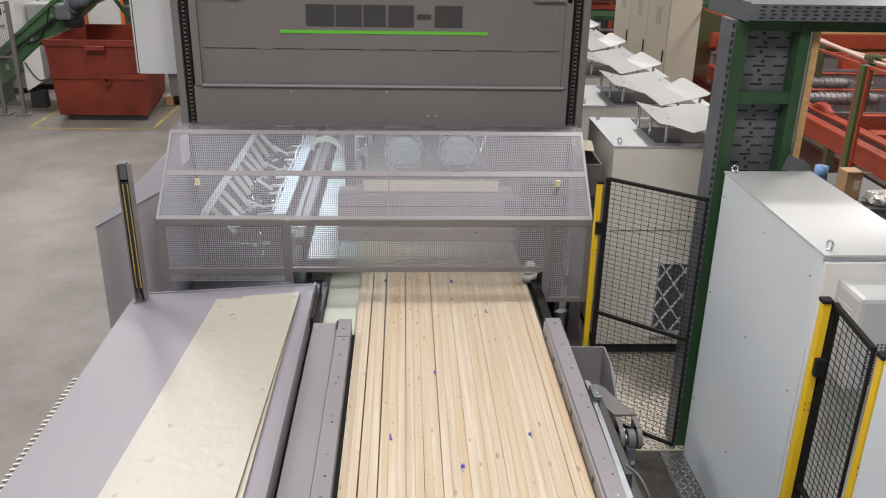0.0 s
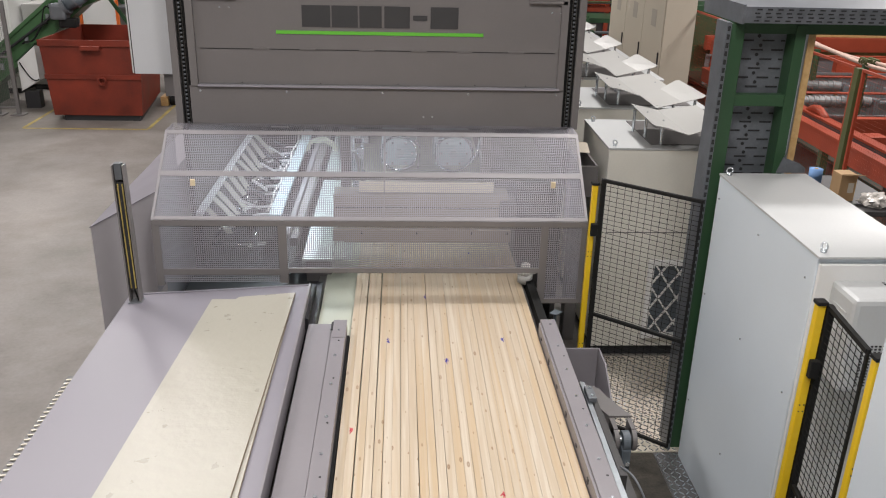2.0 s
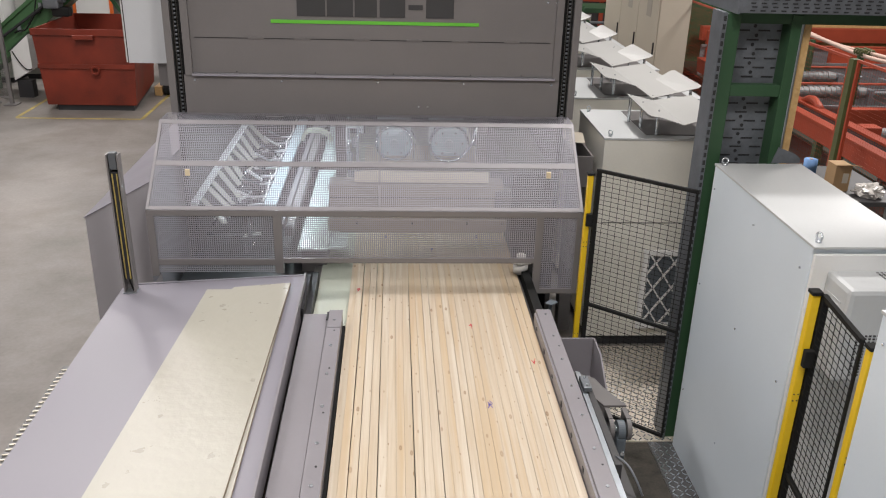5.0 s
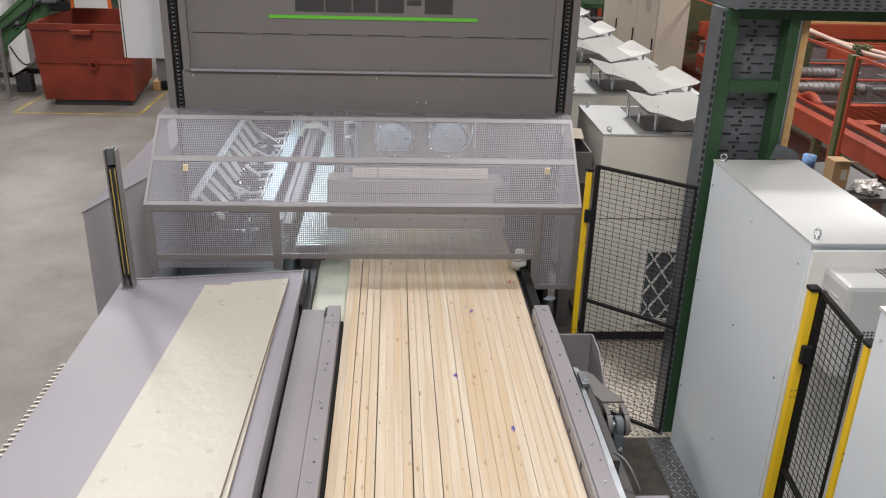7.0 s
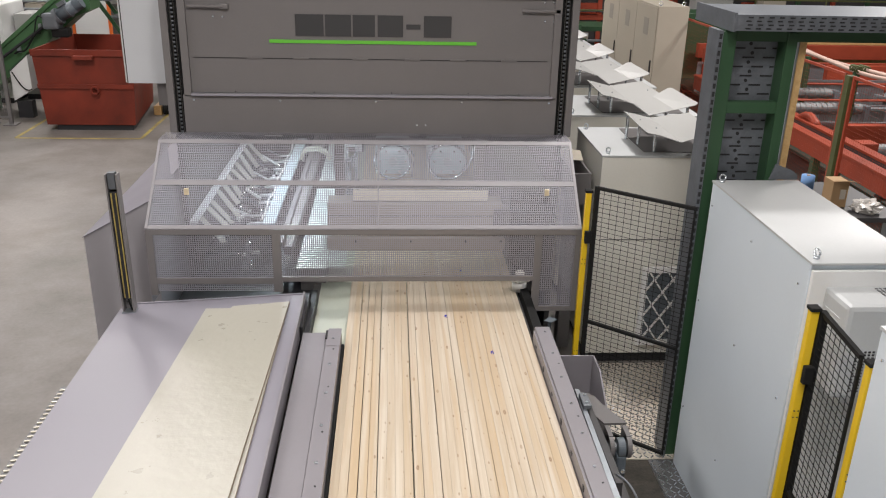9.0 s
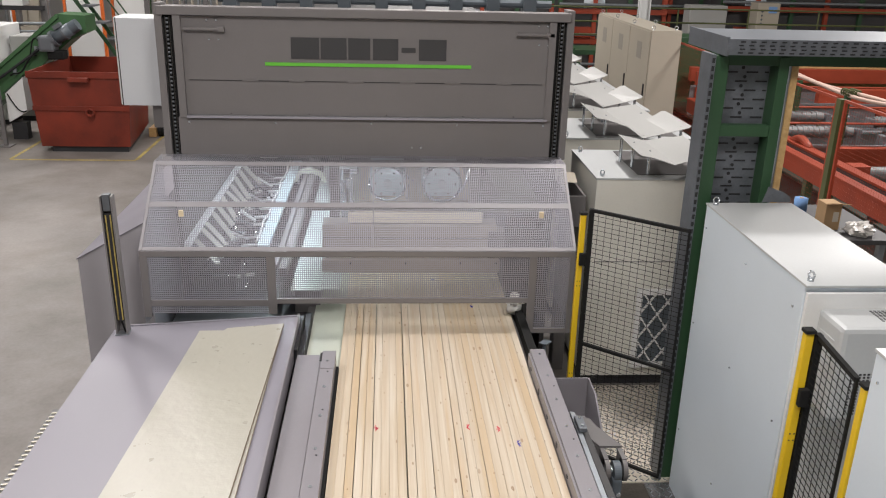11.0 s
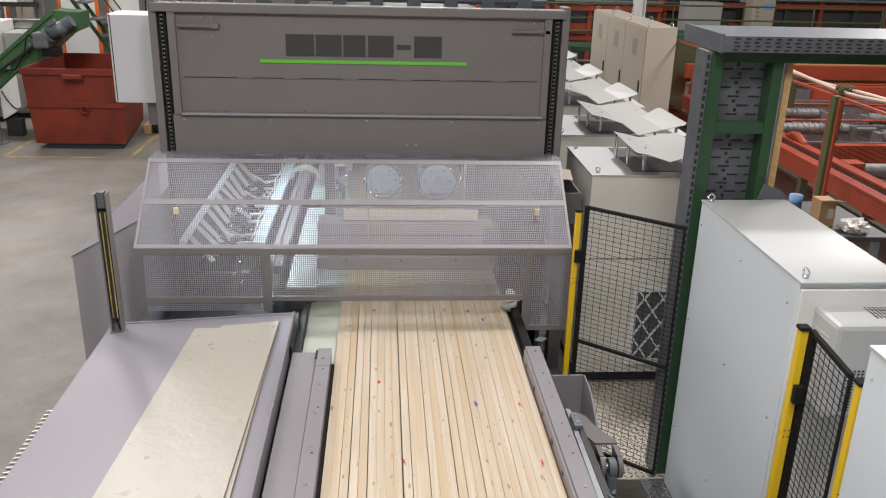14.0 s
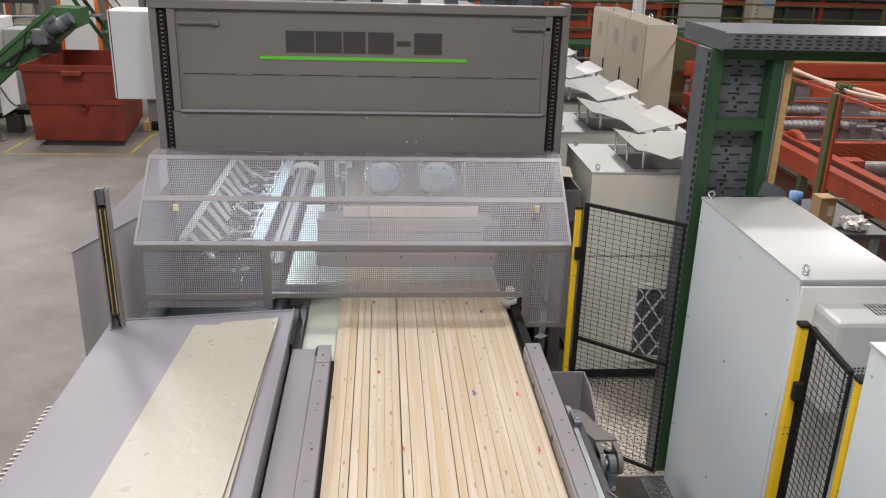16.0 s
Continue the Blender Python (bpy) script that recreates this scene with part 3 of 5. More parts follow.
    part("roller", R(((-0.32, 7.15, 1.02), (0.96, 7.15, 1.02), 0.09), seg=20), M_CHAIN, m, "dark feed roller", True)
    # dark colour keeps the right end of the hood in shade
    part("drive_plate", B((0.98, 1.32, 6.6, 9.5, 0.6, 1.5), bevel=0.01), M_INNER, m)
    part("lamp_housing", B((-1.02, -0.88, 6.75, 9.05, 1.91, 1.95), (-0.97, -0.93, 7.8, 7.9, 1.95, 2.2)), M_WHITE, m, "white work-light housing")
    return m


def adjusting_wheel():
    w = thing("adjusting_wheel", (1.0, 5.98, 0.93), "small white adjusting wheel on the conveyor end", "hand wheel")
    part("rim", ring(bmesh.new(), (0.99, 5.97, 0.99), (0, 0.2, 1), 0.075, 0.014, 20), M_FRAME, w, "", True)
    part("hub", R(((0.99, 5.97, 0.90), (0.99, 5.97, 0.965), 0.058), seg=20), M_FRAME, w, "", True)
    part("spindle", R(((0.99, 5.97, 0.965), (0.99, 5.97, 1.05), 0.034), seg=16), M_FRAME, w, "", True)
    for k in range(3):
        a = 2.1 * k
        part("spoke", R(((0.99, 5.97, 0.99), (0.99 + 0.075 * math.cos(a), 5.97 + 0.075 * math.sin(a), 0.99), 0.008)), M_STEEL, w)


adjusting_wheel()
press_machine()
infeed_hood()
infeed_works()


def side_housing():
    h = thing("side_housing", (-2.0, 7.5, 0), "grey sheet-metal housing with a sloping lid beside the machine", "machine housing")
    part("body", slab([(-2.275, 6.0, 0), (-1.76, 6.0, 0), (-1.76, 6.0, 1.61), (-2.275, 6.0, 1.325)], (0, 3.4, 0)), M_HOUSE, h)
    part("lid", slab([(-2.285, 5.99, 1.3205), (-1.755, 5.99, 1.614), (-1.755, 9.42, 1.614), (-2.285, 9.42, 1.3205)], (0.004, 0, 0.008)), M_LAV, h, "smooth lavender-grey sloping lid")
    return h


side_housing()


def wall_box():
    w = thing("switch_box", (-2.0, 7.0, 0), "white steel switch box mounted on the machine side", "switch box")
    part("body", B((-2.142, -1.74, 6.985, 7.30, 2.285, 2.975), bevel=0.006), M_WHITE, w)
    part("door", B((-2.112, -1.74, 6.95, 6.980, 2.288, 2.972), bevel=0.004), M_BOX, w)
    part("gasket", B((-2.124, -2.1125, 6.968, 6.984, 2.29, 2.97)), M_DARK, w)
    part("bracket", B((-1.90, -1.70, 7.0, 7.25, 2.10, 2.284)), M_GREY, w)
    part("post", B((-1.80, -1.70, 7.05, 7.2, 1.35, 2.10)), M_GREY, w)
    return w


wall_box()


# ---- the infeed conveyor ----
def conveyor():
    c = thing("infeed_conveyor", (0.3, 4.5, 0), "lavender-grey steel infeed conveyor carrying the boards", "conveyor")
    part("bed", B((-0.615, 1.0, -5.2, 14.9, 0.70, 0.845)), M_GREYD, c)
    part("belt", B((-0.555, 0.95, -5.2, 14.9, 0.846, 0.858)), M_BELT, c, "pale green smooth belt")
    part("fence_plate", B((-0.597, -0.435, -4, 5.14, 0.86, 0.962), bevel=0.004), M_RAIL, c)
    part("fence_rail", B((-0.431, -0.338, -4, 5.14, 0.86, 0.985), bevel=0.004), M_RAIL, c)
    part("rail_cap", B((-0.424, -0.336, 4.90, 5.145, 0.9855, 0.9885)), M_RAIL, c)
    part("end_slot", B((-0.438, -0.424, 5.00, 5.115, 0.985, 0.990)), M_DARK, c)
    # added black strip stands for the shaded gap beside the boards
    part("rail_lip", B((-0.3375, -0.320, -4, 5.10, 0.86, 0.893)), M_RUBBER, c)
    bolts("bolt", [(-0.385, 3.3 + 0.34 * k, 0.985) for k in range(6)], (0, 0, 0.006), 0.010, M_STEEL, c)
    bolts("pin", [(-0.375, 3.45 + 0.47 * k, 0.984) for k in range(4)], (0, 0, 0.004), 0.006, M_DARK, c)
    r = part("side_rail", B((0.975, 1.075, -4, 5.13, 0.90, 1.0), bevel=0.004), M_RAIL, c)
    part("side_plate", B((0.962, 0.974, -4, 5.10, 0.80, 0.985)), M_RAIL, c)
    for k in range(7):
        y = 3.15 + 0.3 * k
        h = 0.030 if k % 2 else 0.016
        part("slot", B((0.958, 0.9615, y, y + 0.028, 0.935 - h / 2, 0.935 + h / 2)), M_DARK, r)
    bolts("bolt", [(1.03, 3.25 + 0.3 * k, 1.0) for k in range(7)], (0, 0, 0.006), 0.008, M_STEEL, r)
    bolts("hole", [(1.045, 3.42 + 0.6 * k, 0.999) for k in range(3)], (0, 0, 0.0025), 0.006, M_DARK, r)
    part("end_frame", B((-0.66, -0.60, 5.16, 5.72, 0.5, 0.99), (-0.60, -0.56, 5.16, 5.9, 0.5, 0.93)), M_DARK, c)
    # black colour stands in for the dark void under the hood
    part("end_frame", B((0.99, 1.05, 5.14, 6.4, 0.5, 0.93), (1.06, 1.30, 5.60, 6.2, 0.2, 0.42)), M_RUBBER, c)
    part("drain_pipe", tube([(1.13, 5.42, 0.40), (1.135, 5.42, 0.62), (1.12, 5.40, 0.78), (1.10, 5.36, 0.86)], 0.028, 12), M_RUBBER, c, "black bent pipe", True)
    v = part("valve", R(((1.11, 5.30, 0.80), (1.11, 5.30, 0.965), 0.012)), M_MOTOR, c)
    part("lever", slab([(1.065, 5.28, 0.966), (1.11, 5.25, 0.966), (1.16, 5.30, 0.966), (1.115, 5.34, 0.966)], (0, 0, 0.006)), M_MOTOR, v)
    for x in (-0.55, 0.85):
        for y in (-3, 0.5, 3.9):
            part("leg", B((x, x + 0.1, y, y + 0.1, 0, 0.70)), M_GREY, c)
    return c


conveyor()


def side_table():
    t = thing("side_table", (-1.3, 4, 0), "lavender-grey sheet-metal side table beside the conveyor", "table")
    zl, zr, x0, x1, y0, y1 = 0.958, 1.036, -1.915, -0.636, -2.0, 5.60
    part("tabletop", slab([(x0, y0, zl), (x1, y0, zr), (x1, y1, zr), (x0, y1, zl)], (0, 0, -0.012)), M_LAV, t)
    part("rim", B((-0.635, -0.622, y0, y1, 0.90, 1.058)), M_RAIL, t)
    part("far_lip", R(((x0, y1, zl + 0.004), (x1, y1, zr + 0.004), 0.007)), M_LAV, t)
    part("skirt", B((x0, x0 + 0.01, y0, y1, 0.60, 0.945)), M_LAV, t)
    part("skirt", B((x0 + 0.01, x1, y1 - 0.012, y1, 0.60, 0.94)), M_GREY, t)
    for x in (-1.85, -0.82):
        for y in (-1.8, 1.8, 5.4):
            part("leg", B((x, x + 0.08, y, y + 0.08, 0, 0.90)), M_GREY, t)
    bm = bmesh.new()
    for k in range(46):
        y = 2.6 + k * 0.045
        bar(bm, (-2.03, y, 0.84), (-1.935, y + 0.02, 0.84), 0.012, 0.006)
    plate = part("tread_plate", B((-2.04, -1.918, 2.4, 4.68, 0.815, 0.835)), M_PLATE, t, "ribbed steel tread plate")
    fine("tread_rib", bm, M_TREAD, plate)
    return t


side_table()


def cream_sheet(lift, turn, thick, label):
    s = thing("sheet", (-1.05, 4.2, 1.0), label, "plastic sheet", "sheets on the table")
    z0 = lambda x: 0.958 + (x + 1.915) * 0.0624 + lift
    skew = lambda y: turn * (5.0 - y)
    out = [(-1.285, 5.385), (-1.115, 5.365), (-1.100, 5.40), (-0.715, 5.42), (-0.795, 1.6), (-1.505, 1.6)]
    out = [(x + skew(y), y) for x, y in out]
    board = part("board", slab([(x, y, z0(x)) for x, y in out], (0, 0, thick)), M_CREAM, s)
    (xa, ya), (xb, yb) = out[3], out[4]
    # brown strip paints the shade on the sheet's side face
    part("raw_edge", slab([(xa + 0.0005, ya, z0(xa)), (xb + 0.0005, yb, z0(xb)), (xb + 0.0025, yb, z0(xb)), (xa + 0.0025, ya, z0(xa))], (0, 0, thick - 0.001)), M_EDGE, board, "brownish strip painting the shade on the sheet edge")
    return s


cream_sheet(0.002, 0.016, 0.012, "cream plastic sheet lying under another one")
cream_sheet(0.0145, 0.0, 0.016, "large cream glossy plastic sheet with a notched end")


def light_curtain():
    c = thing("light_curtain_post", (-1.85, 5.5, 0.96), "aluminium light-curtain post with thin yellow strips", "sensor post")
    x0, x1, y0, y1, z0, z1 = -1.876, -1.796, 5.46, 5.53, 0.963, 1.965

    def lean(bm):
        for v in bm.verts:
            v.co.x -= 0.010 * (v.co.z - 0.96)
        return bm

    part("profile", lean(B((x0, x0 + 0.010, y0, y1, z0, z1), (x1 - 0.010, x1, y0, y1, z0, z1), (x0 + 0.010, x1 - 0.010, y1 - 0.012, y1, z0, z1))), M_GREY, c)
    part("sensor", lean(B((x0 + 0.014, x1 - 0.018, y0 + 0.010, y1 - 0.014, z0 + 0.10, z1 - 0.12), bevel=0.003)), M_DARK, c)
    for x in (x0 + 0.022, x0 + 0.052):
        part("lens_strip", lean(B((x, x + 0.009, y0 + 0.006, y0 + 0.010, z0 + 0.11, z1 - 0.13))), M_LINE, c)
    part("end_block", lean(B((x0 + 0.016, x1 - 0.018, y0 + 0.008, y1 - 0.014, z1 - 0.10, z1 + 0.01))), M_ZINCP, c)
    part("foot", lean(B((x0 - 0.005, x1 + 0.005, y0 - 0.01, y1 + 0.01, z0 - 0.003, z0 + 0.008))), M_ZINC, c)
    part("cable", lean(R(((x0 + 0.04, y0 + 0.02, z0 + 0.10), (x0 + 0.06, y0 + 0.02, z0 + 0.01), 0.006))), M_RUBBER, c)
    return c


light_curtain()


# ---- cabinets and fences on the operating side ----
def eye_bolt(parent, x, y, z, turn=0.0, r=0.018):
    bm = R(((x, y, z), (x, y, z + 0.012), 0.016))
    ring(bm, (x, y, z + 0.012 + r), (math.cos(turn), math.sin(turn), 0), r, 0.006)
    part("eye_bolt", bm, M_STEEL, parent, "galvanised lifting eye", True)


def control_cabinet():
    c = thing("control_cabinet", (2.26, 4.28, 0), "tall pale grey steel control cabinet with lifting eyes", "cabinet")
    part("body", B((1.998, 2.54, 3.62, 4.95, 0, 2.085), bevel=0.006), M_CAB, c)
    part("roof", B((1.993, 2.545, 3.60, 4.955, 2.087, 2.10), bevel=0.003), M_CABTOP, c)
    # whiter than the body, makes up for missing light behind the fence
    part("end_panel", B((2.005, 2.53, 3.595, 3.618, 0.05, 2.06), bevel=0.003), M_WHITE, c)
    for x, y, a in ((2.04, 4.91, 1.4), (2.04, 3.66, 0.3)):
        eye_bolt(c, x, y, 2.10, a)
    bolts("screw", [(1.998, y, z) for y in (3.70, 4.28, 4.90) for z in (0.5, 1.3, 1.95)], (-0.006, 0, 0), 0.006, M_STEEL, c)
    part("bracket", slab([(2.36, 4.97, 2.10), (2.54, 4.97, 2.10), (2.54, 4.97, 2.13), (2.50, 4.97, 2.16), (2.39, 4.97, 2.20)], (0, 0.006, 0)), M_TRAY, c, "galvanised angle bracket")
    return c


def cooling_unit():
    a = thing("cooling_unit", (2.3, 3.45, 1.6), "white cabinet cooling unit with rounded corners and grilles", "air conditioner")
    part("housing", B((2.075, 2.50, 3.36, 3.598, 1.50, 1.985), bevel=0.025), M_CABTOP, a)
    bm = bmesh.new()
    for i in range(9):
        for j in range(8):
            box(bm, 2.30 + i * 0.02, 2.312 + i * 0.02, 3.44 + j * 0.016, 3.448 + j * 0.016, 1.984, 1.987)
    fine("grille", bm, M_DARK, a)
    bm = bmesh.new()
    for i in range(16):
        for j in range(14):
            box(bm, 2.15 + i * 0.02, 2.161 + i * 0.02, 3.357, 3.361, 1.54 + j * 0.016, 1.548 + j * 0.016)
    fine("grille", bm, M_DARK, a)
    bm = bmesh.new()
    for j in range(16):
        box(bm, 2.072, 2.0755, 3.42, 3.56, 1.56 + j * 0.022, 1.568 + j * 0.022)
    fine("side_grille", bm, M_CABTOP, a)
    part("badge", B((2.25, 2.32, 3.356, 3.361, 1.86, 1.875)), M_MOTOR, a)
    return a


control_cabinet()
cooling_unit()


def near_cabinet():
    c = thing("near_cabinet", (2.3, 2.4, 0), "tall pale grey steel cabinet beside the fence", "cabinet")
    part("body", B((1.875, 2.62, 1.9, 2.80, 0, 2.155), bevel=0.006), M_CAB, c)
    part("roof", B((1.87, 2.625, 1.895, 2.805, 2.157, 2.17)), M_CABTOP, c)
    bolts("screw", [(1.875, y, z) for y in (2.75, 2.3) for z in (2.05, 1.2)], (-0.006, 0, 0), 0.006, M_STEEL, c)
    eye_bolt(c, 1.93, 2.74, 2.17, 0.6)
    return c


near_cabinet()


def mesh_panel(name, a, b, z0, z1, label, pitch_x=0.052, pitch_z=0.033, mid=None, far=0.012):
    """A black wire mesh panel between two floor points."""
    a, b = Vector((*a, 0)), Vector((*b, 0))
    f = thing(name, (a + b) / 2, label, "fence", "safety fence panels")
    up = lambda p, z: Vector((p.x, p.y, z))
    bm = bmesh.new()
    n = int((b - a).length / pitch_x)
    for i in range(1, n):
        p = a.lerp(b, i / n)
        bar(bm, up(p, z0), up(p, z1), 0.0026, 0.0026)
    k = int((z1 - z0) / pitch_z)
    off = (b - a).normalized().cross(Vector((0, 0, 1))) * 0.004
    for j in range(1, k):
        z = z0 + (z1 - z0) * j / k
        bar(bm, up(a, z) + off, up(b, z) + off, 0.0026, 0.0026)
    w = part("wire_mesh", bm, M_RUBBER, f)
    tagged(w, kind="stuff")
    for z in (z0, z1) + ((mid,) if mid else ()):
        part("rail", bar(bmesh.new(), up(a, z), up(b, z), 0.022, 0.022), M_RUBBER, f)
    for p, w in ((a, 0.030), (b, far)):
        part("stile", bar(bmesh.new(), up(p, z0 - 0.01), up(p, z1 + 0.01), w, w), M_RUBBER, f)
    return f


def fence_post(x, y, z, label, turn=0.0, clipped=True):
    p = thing("fence_post", (x, y, 0), label, "fence post", "yellow fence posts")
    m = pose(x, y, 0, 0, 0, turn)
    bm = B((-0.019, 0.019, -0.019, 0.019, 0.01, z), bevel=0.004)
    bm.transform(m)
    t = part("post", bm, M_YEL, p)
    bm = B((-0.025, 0.025, -0.025, 0.025, z, z + 0.018), bevel=0.003)
    bm.transform(m)
    part("cap", bm, M_RUBBER, p, "black plastic cap")
    bm = B((-0.07, 0.07, -0.05, 0.05, 0, 0.01))
    bm.transform(m)
    part("base_plate", bm, M_YEL, p)
    for h in (0.33, 0.72):
        for dx in (-0.010, 0.010):
            for dz in (0, 0.035):
                bm = R(((dx, -0.019, z * h + dz), (dx, -0.0205, z * h + dz), 0.004), seg=8)
                bm.transform(m)
                part("hole", bm, M_DARK, t)
    bm = B((-0.012, 0.034, -0.050, -0.019, z - 0.36, z - 0.27), bevel=0.006)
    bm.transform(m)
    if clipped:
        part("clip", bm, M_RUBBER, p, "black panel clip")
    else:
        bm.free()
    return p


fence_post(1.345, 5.45, 1.86, "yellow steel fence post beside the infeed hood")
mesh_panel("mesh_fence", (1.395, 5.42), (1.925, 4.985), 0.06, 1.90, "black wire mesh fence panel beside the green column", mid=0.90)
fence_post(1.905, 3.35, 1.975, "yellow steel fence post before the grey cabinet")
mesh_panel("mesh_fence", (1.945, 3.335), (1.905, 2.93), 0.10, 1.965, "black wire mesh fence panel between yellow posts", 0.05, 0.033, 1.0)
fence_post(1.925, 2.88, 1.955, "yellow steel fence post beside the near cabinet", 0.0, False)


def portal():
    p = thing("cable_portal", (2.2, 5.2, 0), "green steel portal clad with perforated galvanised cable trays", "steel frame")
    part("left_leg", B((1.964, 2.055, 5.04, 5.16, 0, 2.99), bevel=0.004), M_GREEN, p)
    part("right_leg", B((2.366, 2.43, 5.04, 5.20, 0, 2.99), bevel=0.004), M_GREEN, p)
    for z in (0.9, 1.70, 2.50):
        part("cross_bar", B((2.056, 2.365, 5.05, 5.11, z, z + 0.07)), M_GREEN, p)
    part("head_beam", B((1.985, 5.6, 5.05, 5.17, 2.935, 3.0)), M_GREEN, p)
    # upright tray, slotted
    bm = bmesh.new()
    box(bm, 2.056, 2.365, 5.16, 5.166, 0.2, 2.93)
    part("tray_plate", bm, M_TRAY, p, "slotted galvanised tray plate")
    bm = bmesh.new()
    for k in range(47):
        z = 0.30 + k * 0.056
        if abs(z - 1.735) > 0.05 and abs(z - 2.535) > 0.05:
            for a, b in (((0.006, 0.045), (0.098, 0.172), (0.226, 0.300)) if k % 2 else ((0.034, 0.108), (0.162, 0.236), (0.278, 0.304))):
                box(bm, 2.056 + a, 2.056 + b, 5.156, 5.16, z, z + 0.010)
            o = 0.016 if k % 2 else 0.0
            rod(bm, (2.195 + o, 5.16, z + 0.032), (2.195 + o, 5.156, z + 0.032), 0.011, 10)
    fine("slot", bm, M_DARK, p)
    # narrow side tray
    tray = part("side_tray", B((1.934, 1.962, 5.02, 5.20, 0, 3.0)), M_TRAY, p, "narrow galvanised side tray")
    bm = bmesh.new()
    for k in range(60):
        z = 0.06 + k * 0.049
        box(bm, 1.940, 1.956, 5.017, 5.02, z, z + 0.030)
    fine("slot", bm, M_DARK, tray)
    # overhead tray
    part("head_tray", B((2.0, 5.6, 4.94, 5.0, 3.008, 3.10), (2.0, 5.6, 5.0, 5.60, 3.085, 3.10), (1.985, 1.999, 4.94, 5.6, 3.001, 3.11)), M_TRAY, p, "galvanised overhead cable tray")
    bm = bmesh.new()
    for i in range(58):
        for j in range(4):
            x = 2.055 + i * 0.062 + 0.010 * (j % 2)
            box(bm, x, x + 0.030, 4.937, 4.94, 3.018 + j * 0.021, 3.026 + j * 0.021)
    fine("slot", bm, M_DARK, p)
    part("door_plank", B((2.475, 2.52, 5.10, 5.16, 0, 2.94)), M_PLANK, p, "new yellowish pine plank")
    part("pipe", R(((2.448, 5.08, 0.2), (2.448, 5.08, 2.94), 0.014)), M_ZINC, p)
    part("far_leg", B((5.5, 5.6, 5.04, 5.16, 0, 2.93)), M_GREEN, p)
    return p


portal()


def floor_plate(x0, x1, y0, y1, material, label):
    t = thing("tread_floor_plate", ((x0 + x1) / 2, (y0 + y1) / 2, 0), label, "floor plate", "floor plates")
    pl = part("plate", B((x0, x1, y0, y1, 0.0, 0.012)), material, t)
    bm = bmesh.new()
    for i in range(int((x1 - x0) / 0.042)):
        for j in range(int((y1 - y0) / 0.043)):
            x, y = x0 + 0.02 + i * 0.042, y0 + 0.02 + j * 0.043
            q = 0.011 if (i + j) % 2 else -0.011
            bar(bm, (x - 0.012, y - q * 1.2, 0.013), (x + 0.012, y + q * 1.2, 0.013), 0.009, 0.005)
    tagged(part("rib", bm, M_STEEL, pl), kind="stuff")
    return t


# lit and shaded tread steel: the fence side difference is put into the colours
floor_plate(1.30, 2.42, 4.99, 6.38, M_TREAD, "worn steel tread-plate walkway behind the fence, lamp light in its colour")
floor_plate(1.83, 2.42, 4.20, 4.98, M_PLATE, "steel tread plate before the fence, shade in its dark colour")


def scrap_chute():
    g = thing("scrap_chute", (1.25, 4.8, 0.6), "grey sheet-metal scrap chute on the conveyor side", "chute")
    part("back_wall", B((1.09, 1.36, 4.99, 5.0, 0.54, 0.85), bevel=0.003), M_RAIL, g)
    part("side_wall", slab([(1.361, 5.0, 0.845), (1.361, 5.0, 0.54), (1.361, 4.50, 0.54), (1.361, 4.50, 0.66), (1.361, 4.80, 0.835)], (0.010, 0, 0)), M_RAIL, g)
    part("floor_plate", slab([(1.09, 4.988, 0.56), (1.36, 4.988, 0.56), (1.36, 4.50, 0.60), (1.09, 4.50, 0.60)], (0, 0, -0.010)), M_RAIL, g)
    part("stand", B((1.17, 1.21, 4.9, 4.94, 0, 0.55), (1.31, 1.35, 4.9, 4.94, 0, 0.55)), M_GREYD, g)
    return g


